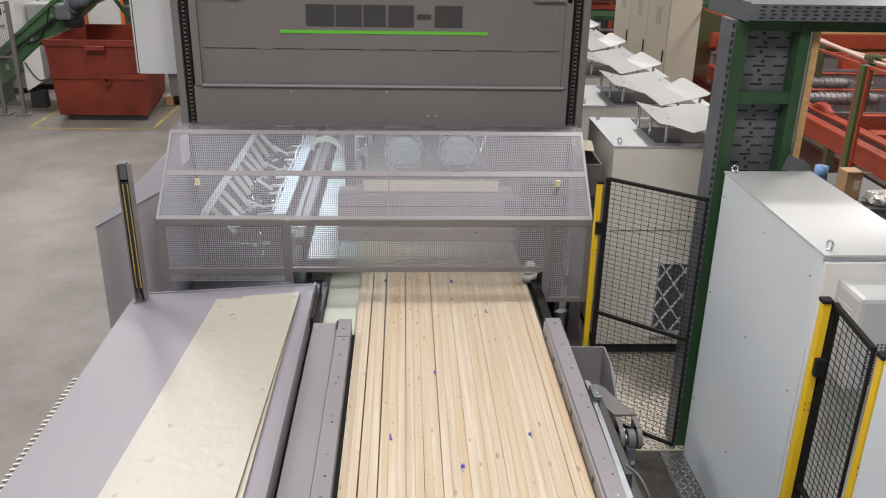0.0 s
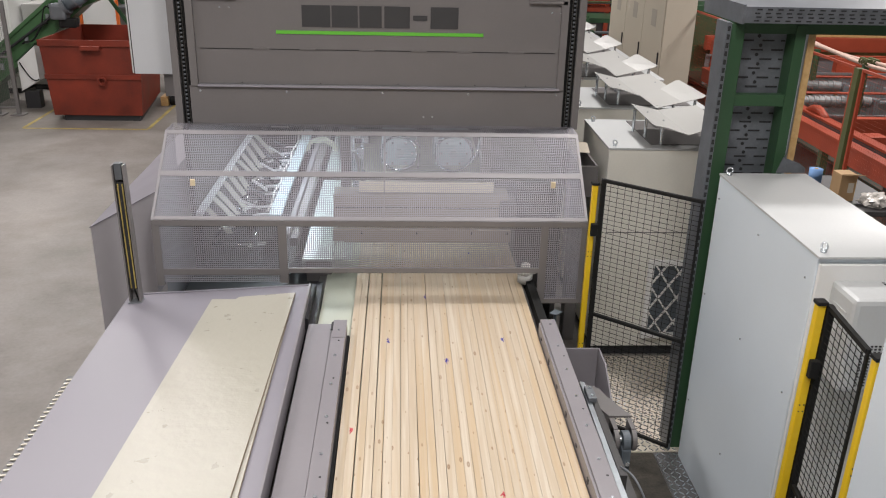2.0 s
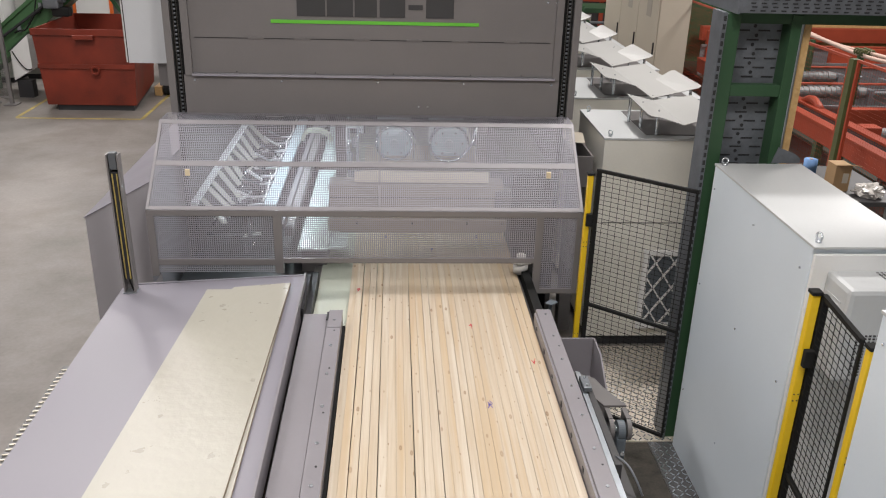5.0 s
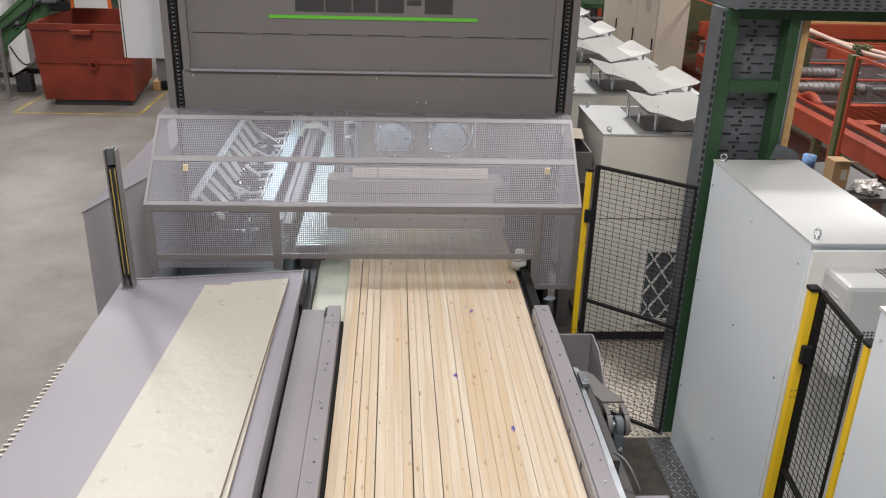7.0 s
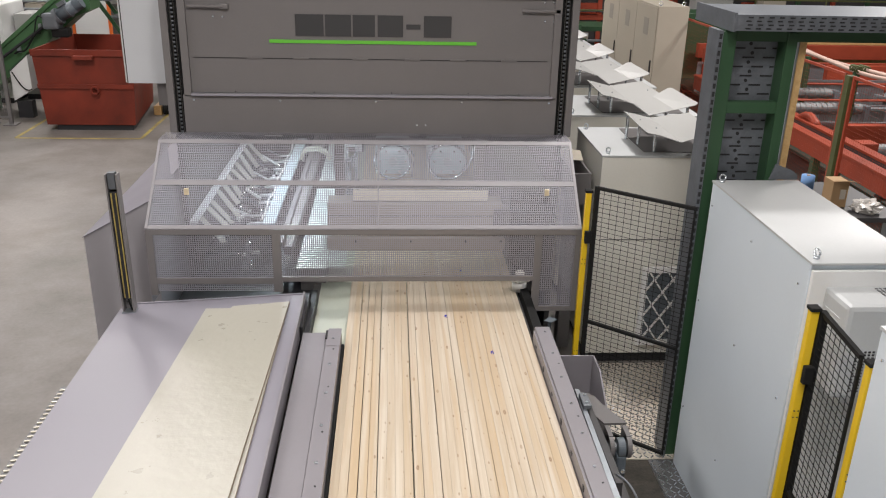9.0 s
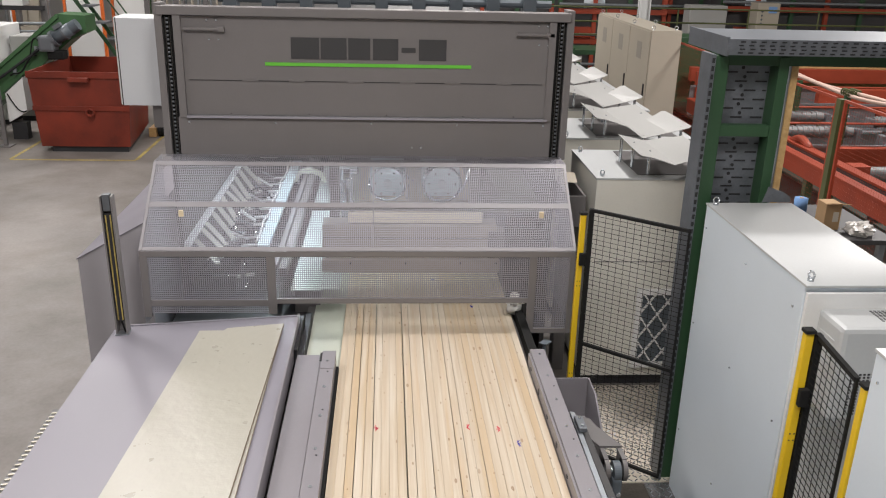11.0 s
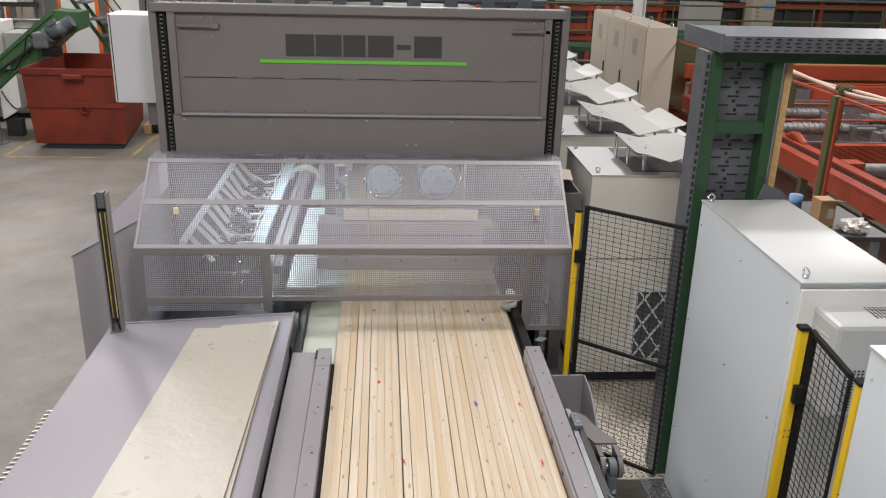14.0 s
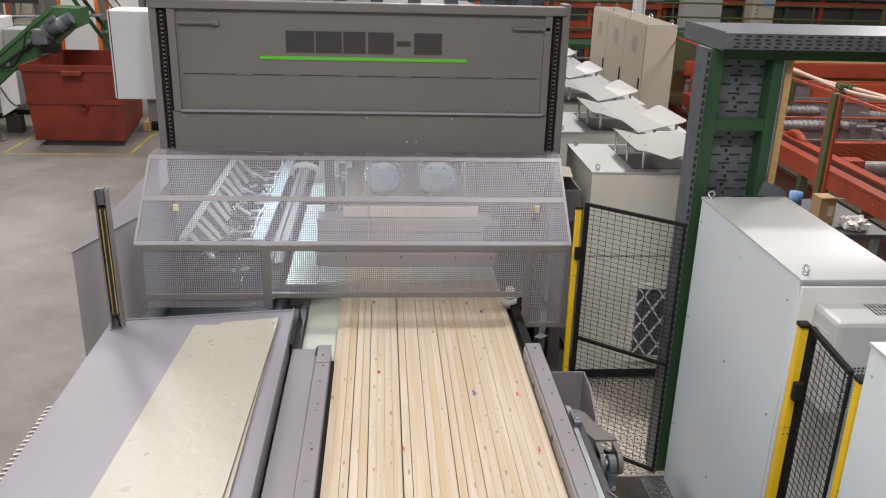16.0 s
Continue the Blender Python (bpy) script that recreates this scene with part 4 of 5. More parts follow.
def pressing_arm():
    a = thing("pressing_arm", (1.25, 4.1, 0), "grey steel pivot arm with a forked end on the conveyor side", "machine arm")
    part("arm", slab([(1.12, 4.66, 0.80), (1.275, 4.56, 0.80), (1.30, 4.47, 0.80), (1.40, 4.25, 0.80), (1.265, 4.25, 0.80), (1.19, 4.42, 0.80)], (0, 0, -0.014)), M_GREYD, a)
    part("arm_web", slab([(1.265, 4.25, 0.784), (1.19, 4.42, 0.784), (1.12, 4.66, 0.784), (1.12, 4.66, 0.60), (1.19, 4.42, 0.62), (1.265, 4.25, 0.66)], (0.012, 0, 0)), M_GREY, a)
    # lugs take a darker grey for the shade on the fork
    for x in (1.268, 1.372):
        bm = R(((x, 4.135, 0.715), (x + 0.026, 4.135, 0.715), 0.066), seg=28)
        box(bm, x, x + 0.026, 4.135, 4.248, 0.66, 0.786)
        part("fork_lug", bm, M_GREYD, a)
        part("pin_head", R(((x + (-0.014 if x < 1.3 else 0.026), 4.135, 0.715), (x + (0.0 if x < 1.3 else 0.040), 4.135, 0.715), 0.020), seg=14), M_STEEL, a)
    eye = part("rod_eye", R(((1.316, 4.12, 0.715), (1.358, 4.12, 0.715), 0.060), seg=28), M_MOTOR, a, "blue-grey forged rod eye")
    part("rod_neck", B((1.308, 1.366, 4.06, 4.14, 0.54, 0.69), bevel=0.014), M_MOTOR, eye)
    part("clamp_screw", R(((1.345, 4.059, 0.60), (1.345, 4.045, 0.60), 0.014), seg=12), M_STEEL, eye)
    part("pivot", R(((1.282, 4.135, 0.715), (1.386, 4.135, 0.715), 0.024), seg=14), M_STEEL, a, "", True)
    part("piston_rod", R(((1.335, 4.10, 0.56), (1.33, 3.95, 0.28), 0.022), seg=14), M_STEEL, a, "", True)
    part("cylinder", R(((1.33, 3.96, 0.30), (1.325, 3.86, 0.05), 0.05), seg=16), M_MOTOR, a, "", True)
    part("foot", B((1.25, 1.40, 3.74, 3.98, 0, 0.10), bevel=0.008), M_GREYD, a)
    part("slide", slab([(1.115, 4.44, 0.925), (1.142, 4.43, 0.925), (1.138, 3.2, 0.915), (1.106, 3.2, 0.915)], (0, 0, -0.03)), M_ZINC, a, "bright slide bar")
    part("slide_block", B((1.118, 1.168, 4.20, 4.34, 0.926, 0.955), bevel=0.006), M_ZINCP, a)
    bolts("bolt", [(1.143, 4.23, 0.955), (1.143, 4.31, 0.955)], (0, 0, 0.008), 0.009, M_STEEL, a)
    part("bracket", B((1.15, 1.19, 3.55, 4.30, 0.80, 0.90), bevel=0.005), M_INNER, a)
    part("lower_bracket", B((1.22, 1.42, 3.28, 3.42, 0.70, 0.78), bevel=0.008), M_LAV, a)
    part("cable", tube([(1.17 + 0.10 * q, 3.62 - 0.20 * q, 0.90 + 0.05 * math.sin(3.1 * q) - 0.10 * q) for q in [i / 10 for i in range(11)]], 0.006), M_ZINCP, a, "grey signal cable", True)
    part("side_beam", B((1.085, 1.24, 2.0, 4.5, 0.55, 0.79)), M_INNER, a)
    return a


scrap_chute()
pressing_arm()


# ---- white suction cabinets along the machine ----
def suction_cabinet():
    c = thing("suction_cabinet", (2.25, 6.9, 0), "white steel suction cabinet with a bent rain cover on legs", "cabinet", "suction cabinets")
    part("body", B((1.665, 2.95, 6.40, 7.36, 0.10, 1.845), bevel=0.005), M_SUCT, c)
    part("plinth", B((1.70, 2.92, 6.44, 7.32, 0, 0.10)), M_DARK, c)
    part("roof", B((1.66, 2.955, 6.395, 7.365, 1.847, 1.862)), M_CABTOP, c)
    part("duct_opening", B((2.02, 2.82, 6.50, 7.30, 1.863, 1.868)), M_GREYD, c)
    t = 0.005
    valley, ridge = 2.025, 2.09
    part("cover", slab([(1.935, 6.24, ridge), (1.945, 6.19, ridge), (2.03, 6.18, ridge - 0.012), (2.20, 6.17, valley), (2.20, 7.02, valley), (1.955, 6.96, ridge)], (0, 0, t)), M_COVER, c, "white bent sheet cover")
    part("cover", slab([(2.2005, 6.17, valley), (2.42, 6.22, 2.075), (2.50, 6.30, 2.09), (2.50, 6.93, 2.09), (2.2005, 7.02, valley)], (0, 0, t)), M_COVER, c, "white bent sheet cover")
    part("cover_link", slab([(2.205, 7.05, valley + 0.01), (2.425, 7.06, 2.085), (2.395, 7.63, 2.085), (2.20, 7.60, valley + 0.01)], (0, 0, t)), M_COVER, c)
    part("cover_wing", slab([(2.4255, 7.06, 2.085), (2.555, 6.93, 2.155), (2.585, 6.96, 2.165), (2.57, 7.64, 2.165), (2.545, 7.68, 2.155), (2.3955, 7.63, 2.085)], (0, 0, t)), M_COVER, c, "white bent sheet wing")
    for x, y, z in ((2.10, 6.50, 2.05), (2.03, 6.72, 2.065), (1.98, 6.91, 2.078), (2.44, 6.50, 2.075), (2.23, 7.12, 2.03), (2.53, 7.05, 2.13), (2.53, 7.60, 2.13)):
        part("leg", R(((x, y, 1.868), (x, y, z), 0.013)), M_STEEL, c)
        part("rivet", R(((x, y, z), (x, y, z + 0.018), 0.007), seg=8), M_STEEL, c)
    part("seam", B((1.70, 2.92, 6.396, 6.40, 1.148, 1.154)), M_GREYD, c)
    for x, y in ((1.72, 6.46), (1.72, 7.28)):
        eye_bolt(c, x, y, 1.862, 0.8)
    return c


first = suction_cabinet()
for k in range(1, 5):
    copy_thing(first, Matrix.Translation((2.25, 6.9 + 1.45 * k, 0)))


def filter_grille():
    g = thing("filter_grille", (2.27, 6.39, 0.25), "white framed air filter with a zigzag wire guard", "air filter")
    x0, x1, z0, z1, y = 2.085, 2.46, 0.20, 0.915, 6.378
    f = 0.042
    part("frame", B((x0, x1, y - 0.03, y + 0.012, z0, z0 + f), (x0, x1, y - 0.03, y + 0.012, z1 - f, z1), (x0, x0 + f, y - 0.03, y + 0.012, z0 + f, z1 - f), (x1 - f, x1, y - 0.03, y + 0.012, z0 + f, z1 - f)), M_FRAME, g)
    part("filter", B((x0 + 0.03, x1 - 0.03, y + 0.004, y + 0.012, z0 + 0.03, z1 - 0.03)), M_MOTOR, g)
    xl, xr, zl, zr = x0 + 0.03, x1 - 0.03, z0 + 0.03, z1 - 0.03
    rise = 1.45 * (xr - xl)
    for sign, lift in ((1, 0.008), (-1, 0.024)):
        for k in range(-2, 6):
            lo, hi = zl + (k - 1) * rise / 2, zl + (k + 1) * rise / 2
            a, b = max(0.0, (zl - lo) / rise), min(1.0, (zr - lo) / rise)
            if b - a > 0.08:
                xs = [xl + (xr - xl) * (q if sign > 0 else 1 - q) for q in (a, b)]
                part("guard_strip", bar(bmesh.new(), (xs[0], y - lift, lo + a * rise), (xs[1], y - lift, lo + b * rise), 0.014, 0.014), M_FRAME, g)
    return g


filter_grille()


def cable_box():
    c = thing("cable_box", (1.53, 6.7, 0), "dark open cable box between hood and white cabinet", "cable box")
    part("box", B((1.46, 1.475, 6.5, 7.2, 1.42, 1.68), (1.60, 1.615, 6.5, 7.2, 1.42, 1.68), (1.475, 1.60, 6.5, 6.515, 1.42, 1.68), (1.475, 1.60, 6.515, 7.2, 1.42, 1.44)), M_GREYD, c)
    part("stand", B((1.48, 1.58, 6.7, 6.85, 0, 1.42)), M_GREYD, c)
    part("plate", slab([(1.48, 6.85, 1.70), (1.61, 6.82, 1.70), (1.62, 7.0, 1.74), (1.50, 7.05, 1.74)], (0, 0, 0.004)), M_BEIGE, c)
    return c


cable_box()


def beige_cabinet():
    c = thing("beige_cabinet", (4.9, 17, 0), "large beige control cabinet with three doors and lifting eyes", "cabinet")
    x0, x1, y0, y1, z = 4.65, 5.22, 15.08, 19.0, 2.2
    part("body", B((x0 + 0.02, x1, y0, y1, 0, z), bevel=0.008), M_BEIGE, c)
    n = 3
    for k in range(n):
        a, b = y0 + (y1 - y0) * k / n, y0 + (y1 - y0) * (k + 1) / n
        d = part("door", B((x0, x0 + 0.018, a + 0.012, b - 0.012, 0.08, z - 0.03), bevel=0.003), M_BEIGE, c)
        part("handle", B((x0 - 0.02, x0 - 0.002, a + 0.08, a + 0.12, 1.0, 1.25)), M_DARK, d)
        part("label", B((x0 - 0.004, x0 - 0.001, a + 0.45, a + 0.75, 1.65, 1.95)), M_VENT, d)
    for k in range(4):
        for x in (x0 + 0.08, x1 - 0.08):
            eye_bolt(c, x, y0 + 0.1 + k * 1.25, z, 1.3, 0.030)
    return c


beige_cabinet()


# ---- the red bin and its corner ----
def waste_bin():
    b = thing("waste_bin", (-5.2, 15.3, 0), "rust-red steel tipping bin with a lock lug", "waste bin")
    x0, x1, y0, y1, zt = -6.02, -4.34, 14.72, 16.75, 1.37
    bx0, bx1 = -5.92, -4.43

    back = -0.22  # the tub narrows to the rear

    def shell(ins, z):
        f = (z - 0.1) / (zt - 0.1)
        return [(bx0 + (x0 - bx0) * f + ins, y0 + ins, z), (bx1 + (x1 - bx1) * f - ins, y0 + ins, z), (bx1 + back + (x1 - bx1) * f - ins, y1 - ins, z), (bx0 + (x0 - bx0) * f + ins, y1 - ins, z)]

    bm = bmesh.new()
    lo, hi = [bm.verts.new(v) for v in shell(0, 0.1)], [bm.verts.new(v) for v in shell(0, zt)]
    ilo, ihi = [bm.verts.new(v) for v in shell(0.03, 0.14)], [bm.verts.new(v) for v in shell(0.03, zt)]
    for i in range(4):
        j = (i + 1) % 4
        bm.faces.new((lo[i], lo[j], hi[j], hi[i]))
        bm.faces.new((ilo[j], ilo[i], ihi[i], ihi[j]))
        bm.faces.new((hi[i], hi[j], ihi[j], ihi[i]))
    bm.faces.new(lo[::-1])
    bm.faces.new(ilo)
    part("tub", bm, M_RED, b)
    # dark slab over the tub floor
    part("load", slab([(bx0 + 0.06, y0 + 0.06, 0.142), (bx1 - 0.06, y0 + 0.06, 0.142), (bx1 + back - 0.06, y1 - 0.06, 0.142), (bx0 + 0.06, y1 - 0.06, 0.142)], (0, 0, 0.36)), M_STAIN, b, "dark flat fill in the tub")
    part("skid", slab([(bx0 + 0.15, y0 + 0.04, 0), (bx1 - 0.05, y0 + 0.04, 0), (bx1 + back - 0.05, y1 - 0.1, 0), (bx0 + 0.15, y1 - 0.1, 0)], (0, 0, 0.0995)), M_DARK, b)
    part("rib", B((-5.99, -4.38, y0 - 0.02, y0, 0.72, 0.80), bevel=0.005), M_RED, b)
    part("rib", B((-6.03, -4.335, y0 - 0.025, y0, 1.27, 1.38), bevel=0.005), M_RED, b)
    part("lug", B((-5.32, -4.99, y0 - 0.12, y0 - 0.026, 1.22, 1.29), bevel=0.008), M_RED, b)
    part("lock", ring(bmesh.new(), (-5.03, y0 - 0.06, 0.70), (0, 1, 0), 0.06, 0.02), M_RED, b)
    return b


waste_bin()
bm = B((-6.25, -4.2, 14.13, 14.19, 0.0005, 0.003), (-6.28, -6.22, 14.19, 17.0, 0.0005, 0.003), (-4.23, -4.17, 14.19, 17.0, 0.0005, 0.003))
structure("floor_marking", bm, M_LINE, "worn yellow floor marking round the bin")


def pallet_truck():
    t = thing("pallet_truck", (-3.95, 16.2, 0), "dark hand pallet truck with a wooden pallet corner", "pallet truck")
    part("pallet_block", B((-4.44, -4.30, 15.95, 17.2, 0.0, 0.17), bevel=0.01), M_PLANK, t)
    part("fork", B((-4.28, -4.14, 16.0, 17.4, 0.10, 0.15), bevel=0.01), M_DARK, t)
    part("chassis", B((-4.28, -3.85, 16.6, 17.1, 0.20, 0.42), bevel=0.02), M_DARK, t)
    for x in (-4.27, -4.09):
        w = part("wheel", R(((x, 16.05, 0.13), (x + 0.09, 16.05, 0.13), 0.13), seg=20), M_RUBBER, t)
        part("hub", R(((x - 0.006, 16.05, 0.13), (x + 0.096, 16.05, 0.13), 0.05), seg=14), M_ZINCP, w)
    return t


pallet_truck()


def chip_conveyor():
    c = thing("chip_conveyor", (-6.2, 15.0, 0), "green inclined chip conveyor with a gear motor", "conveyor")
    part("trough", slab([(-7.6, 15.9, 0.16), (-7.6, 15.9, 0.78), (-5.84, 15.9, 2.21), (-5.35, 15.9, 2.19), (-5.35, 15.9, 1.90), (-5.62, 15.9, 1.78)], (0, 0.55, 0)), M_LEAF, c)
    part("edge_flange", slab([(-7.6, 15.86, 0.72), (-7.6, 15.86, 0.78), (-5.84, 15.86, 2.21), (-5.80, 15.86, 2.15)], (0, 0.035, 0)), M_LEAF, c)
    part("boot", B((-7.9, -7.4, 15.9, 16.45, 0, 0.5), bevel=0.02), M_GREEN, c)
    u = Vector((0.86, 0, 0.51)).normalized()
    w = Vector((-0.51, 0, 0.86)).normalized()
    o = Vector((-5.86, 15.62, 1.80))
    o = o + Vector((0, 0.11, 0))
    motor = part("motor", R((o, o + 0.36 * u, 0.115), seg=28), M_MOTOR, c, "blue-grey cylindrical gear motor", True)
    part("fan_cover", R((o + 0.361 * u, o + 0.50 * u, 0.108), seg=28), M_MOTOR, motor)
    part("flange", R((o - 0.03 * u, o + 0.03 * u, 0.15), seg=24), M_ZINCP, motor)
    part("flange", R((o + 0.20 * u, o + 0.235 * u, 0.135), seg=24), M_ZINCP, motor)
    q = o + 0.12 * u + 0.11 * w
    part("terminal_box", slab([q, q + 0.15 * u, q + 0.15 * u + 0.07 * w, q + 0.07 * w], (0, -0.10, 0)), M_ZINCP, motor)
    part("cable", tube([(-6.10 - 0.16 * s, 15.60, 1.78 + 0.14 * math.sin(3.1 * s) - 0.25 * s) for s in [i / 12 for i in range(13)]], 0.012), M_RUBBER, c, "black motor cable", True)
    part("cable", tube([(-6.24 - 0.5 * s, 15.80, 1.50 - 0.42 * s + 0.05 * math.sin(8 * s)) for s in [i / 12 for i in range(13)]], 0.016), M_RUBBER, c, "black cable along the trough", True)
    for s in (0.25, 0.55, 0.8):
        part("clip", B((-7.6 + 1.7 * s - 0.03, -7.6 + 1.7 * s + 0.03, 15.82, 15.858, 0.25 + 1.62 * s, 0.36 + 1.62 * s)), M_ZINC, c)
    part("gearbox", B((-6.12, -5.84, 15.60, 15.88, 1.58, 1.86), bevel=0.05), M_ZINCP, c)
    part("sprocket_guard", B((-6.0, -5.7, 15.66, 15.86, 1.44, 1.6), bevel=0.03), M_RUBBER, c)
    part("rail", R(((-7.6, 15.82, 0.62), (-6.1, 15.82, 1.66), 0.025)), M_DARK, c)
    part("leg", B((-6.35, -6.25, 16.1, 16.2, 0, 1.2)), M_GREEN, c)
    return c


chip_conveyor()


def yard_gate():
    g = thing("mesh_gate", (-6.75, 15.1, 0), "dark grey narrow mesh gate beside the bin", "gate")
    for x in (-7.06, -6.72):
        part("post", B((x, x + 0.06, 15.08, 15.14, 0, 1.95), bevel=0.004), M_GREYD, g)
        part("foot", B((x - 0.08, x + 0.14, 15.0, 15.22, 0, 0.02)), M_GREYD, g)
    for z in (0.12, 1.0, 1.9):
        part("rail", B((-7.0, -6.72, 15.095, 15.125, z, z + 0.03)), M_GREYD, g)
    bm = bmesh.new()
    for k in range(9):
        box(bm, -6.98 + k * 0.03, -6.977 + k * 0.03, 15.108, 15.112, 0.12, 1.9)
    for k in range(50):
        box(bm, -7.0, -6.72, 15.104, 15.107, 0.14 + k * 0.035, 0.143 + k * 0.035)
    fine("wire_mesh", bm, M_GREYD, g)
    return g


yard_gate()


def machine_block(name, x0, x1, y0, y1, z0, z1, mat, label, category):
    b = thing(name, ((x0 + x1) / 2, (y0 + y1) / 2, 0), label, category)
    part("body", B((x0, x1, y0, y1, z0, z1), bevel=0.02), mat, b)
    part("plinth", B((x0 + 0.03, x1 - 0.03, y0 + 0.03, y1 - 0.03, 0, max(z0, 0.06))), M_DARK, b)
    return b


wm = machine_block("white_machine", -8.6, -7.36, 16.9, 18, 0.1, 1.86, M_WHITE, "white steel machine housing behind the conveyor", "machine")
part("door", B((-8.20, -7.40, 16.885, 16.898, 0.25, 1.72), bevel=0.004), M_WHITE, wm)
part("handle", B((-7.72, -7.57, 16.86, 16.884, 1.28, 1.32)), M_ZINC, wm)
part("label", B((-7.68, -7.60, 16.88, 16.884, 1.50, 1.62)), M_DARK, wm)
part("label", B((-7.56, -7.44, 16.88, 16.884, 1.54, 1.58)), M_GREYD, wm)


machine_block("white_cover_box", -7.30, -6.95, 17.3, 18, 0.1, 1.66, M_COVER, "white steel cover box behind the green conveyor", "machine")


def white_hopper():
    h = thing("white_hopper", (-6.63, 15.75, 0), "white slanted hopper below the green conveyor", "hopper")
    part("body", slab([(-6.80, 15.62, 0.32), (-6.46, 15.62, 0.52), (-6.465, 15.62, 1.13), (-6.80, 15.62, 0.84)], (0, 0.26, 0)), M_WHITE, h)
    part("rim", slab([(-6.83, 15.60, 0.83), (-6.46, 15.60, 1.145), (-6.46, 15.60, 1.175), (-6.83, 15.60, 0.86)], (0, 0.29, 0)), M_GREEN, h)
    part("stand", B((-6.78, -6.52, 15.66, 15.84, 0, 0.31)), M_DARK, h)
    part("cable", tube([(-6.76 + 0.30 * s, 15.60, 0.84 - 0.34 * math.sin(1.9 * s) + 0.02 * s) for s in [i / 12 for i in range(13)]], 0.010), M_RUBBER, h, "hanging black cable", True)


white_hopper()


# ---- the red sorting line beyond the portal ----
def roller_line():
    r = thing("roller_conveyor", (8, 12, 0), "orange-red steel roller conveyor line with grey rollers", "conveyor")
    # added backing makes the gaps between beams and rollers dark
    part("deck", B((6.2, 14, 8.2, 20.5, 0.30, 0.34)), M_DEEP, r, "dark green backing plate added below the rollers")
    for x, z, y0, y1, deep in ((6.12, 0.88, 7.0, 16.0, False), (5.80, 0.87, 6.5, 16.0, True), (9.4, 0.78, 7.5, 16.0, True), (12.2, 0.8, 8.0, 17.0, True)):
        part("long_beam", B((x - 0.03, x + 0.13, y0, y1, z - 0.035, z), bevel=0.004), M_ORANGE, r)
        # the rear beam's web is coloured dark for the shade under its flange
        part("beam_web", B((x - 0.01, x + 0.03, y0, y1, z - 0.262, z - 0.036)), M_ORANGE if deep else M_INNER, r)
        for k in range(int((y1 - y0) / 0.55)):
            part("bracket", B((x + 0.031, x + 0.09, y0 + 0.3 + 0.55 * k, y0 + 0.36 + 0.55 * k, z - 0.19, z - 0.036)), M_ZINC if k % 3 else M_GREEN, r)
        for y in (7.4, 11.0, 15.0):
            part("leg", B((x + 0.01, x + 0.11, y, y + 0.1, 0, z - 0.262)), M_GREEN, r)
    # rollers in their bearings
    for x0, x1, y, z in ((6.35, 7.78, 14.6, 0.80), (6.30, 7.64, 13.3, 0.80), (7.55, 9.2, 10.75, 0.78), (8.5, 10.2, 14.2, 0.80), (8.0, 9.3, 12.9, 0.78), (6.6, 7.3, 9.5, 0.66), (10.0, 11.8, 11.8, 0.8), (10.3, 12.0, 15.2, 0.85)):
        bm = R(((x0, y, z), (x1, y, z), 0.088), seg=18)
        for k in range(int((x1 - x0) / 0.09)):
            rod(bm, (x0 + 0.03 + 0.09 * k, y, z), (x0 + 0.075 + 0.09 * k, y, z), 0.10, 18)
        part("roller", bm, M_ROLL, r, "dull grey ribbed roller")
        part("shaft", R(((x1, y, z), (x1 + 0.5, y, z), 0.03)), M_STEEL, r)
        for x in (x0 - 0.10, x1 + 0.04):
            part("bearing", B((x, x + 0.09, y - 0.09, y + 0.09, 0.34, z + 0.06), bevel=0.01), M_ZINC, r)
    for y, z in ((13.95, 0.72), (12.75, 0.70), (15.6, 0.86), (10.0, 0.62), (17.0, 0.95)):
        part("angle_strip", B((6.2, 14, y, y + 0.05, z - 0.04, z), (6.2, 14, y + 0.051, y + 0.06, 0.34, z - 0.04)), M_ZINC, r, "bright galvanised angle")
    for x0, x1, y, z0, z1 in ((6.75, 9.3, 12.1, 0.34, 0.80), (7.5, 9.2, 9.9, 0.34, 0.62), (8.45, 14, 16.1, 0.75, 1.05), (6.6, 12.5, 18.2, 0.85, 1.15), (7.6, 14, 19.7, 1.0, 1.3), (10.4, 13.8, 13.2, 0.34, 0.85)):
        part("cross_beam", B((x0, x1, y, y + 0.16, z0, z1), bevel=0.012), M_ORANGE, r)
        if z0 > 0.5:
            for x in (x0 + 0.4, x1 - 0.5):
                part("stand", B((x, x + 0.1, y + 0.02, y + 0.12, 0.34, z0)), M_GREEN, r)
    part("red_plate", B((6.3, 8.2, 17.0, 17.1, 0.34, 1.22)), M_ORANGE, r)
    part("bearing_box", B((6.45, 6.70, 11.0, 11.25, 0.34, 0.80), bevel=0.012), M_ORANGE, r)
    part("roller", R(((6.71, 11.12, 0.66), (7.9, 11.12, 0.66), 0.11), seg=20), M_ROLL, r, "smooth grey roller")
    part("curved_guard", tube([(6.20, 12.4 - 0.10 * q, 0.84 + 0.10 * math.sin(0.52 * q)) for q in range(7)], 0.06), M_ORANGE, r, "bent orange guard", True)
    for k, (x, y) in enumerate(((6.6, 12.6), (7.1, 13.7), (7.9, 14.9), (8.3, 13.6), (6.9, 14.1), (8.8, 12.2), (7.6, 12.9), (9.2, 15.1))):
        part("fitting", R(((x, y, 0.34), (x + 0.05, y + 0.03, 0.60 + 0.03 * (k % 4)), 0.05), seg=12), M_ZINC if k % 2 else M_OLIVE, r)
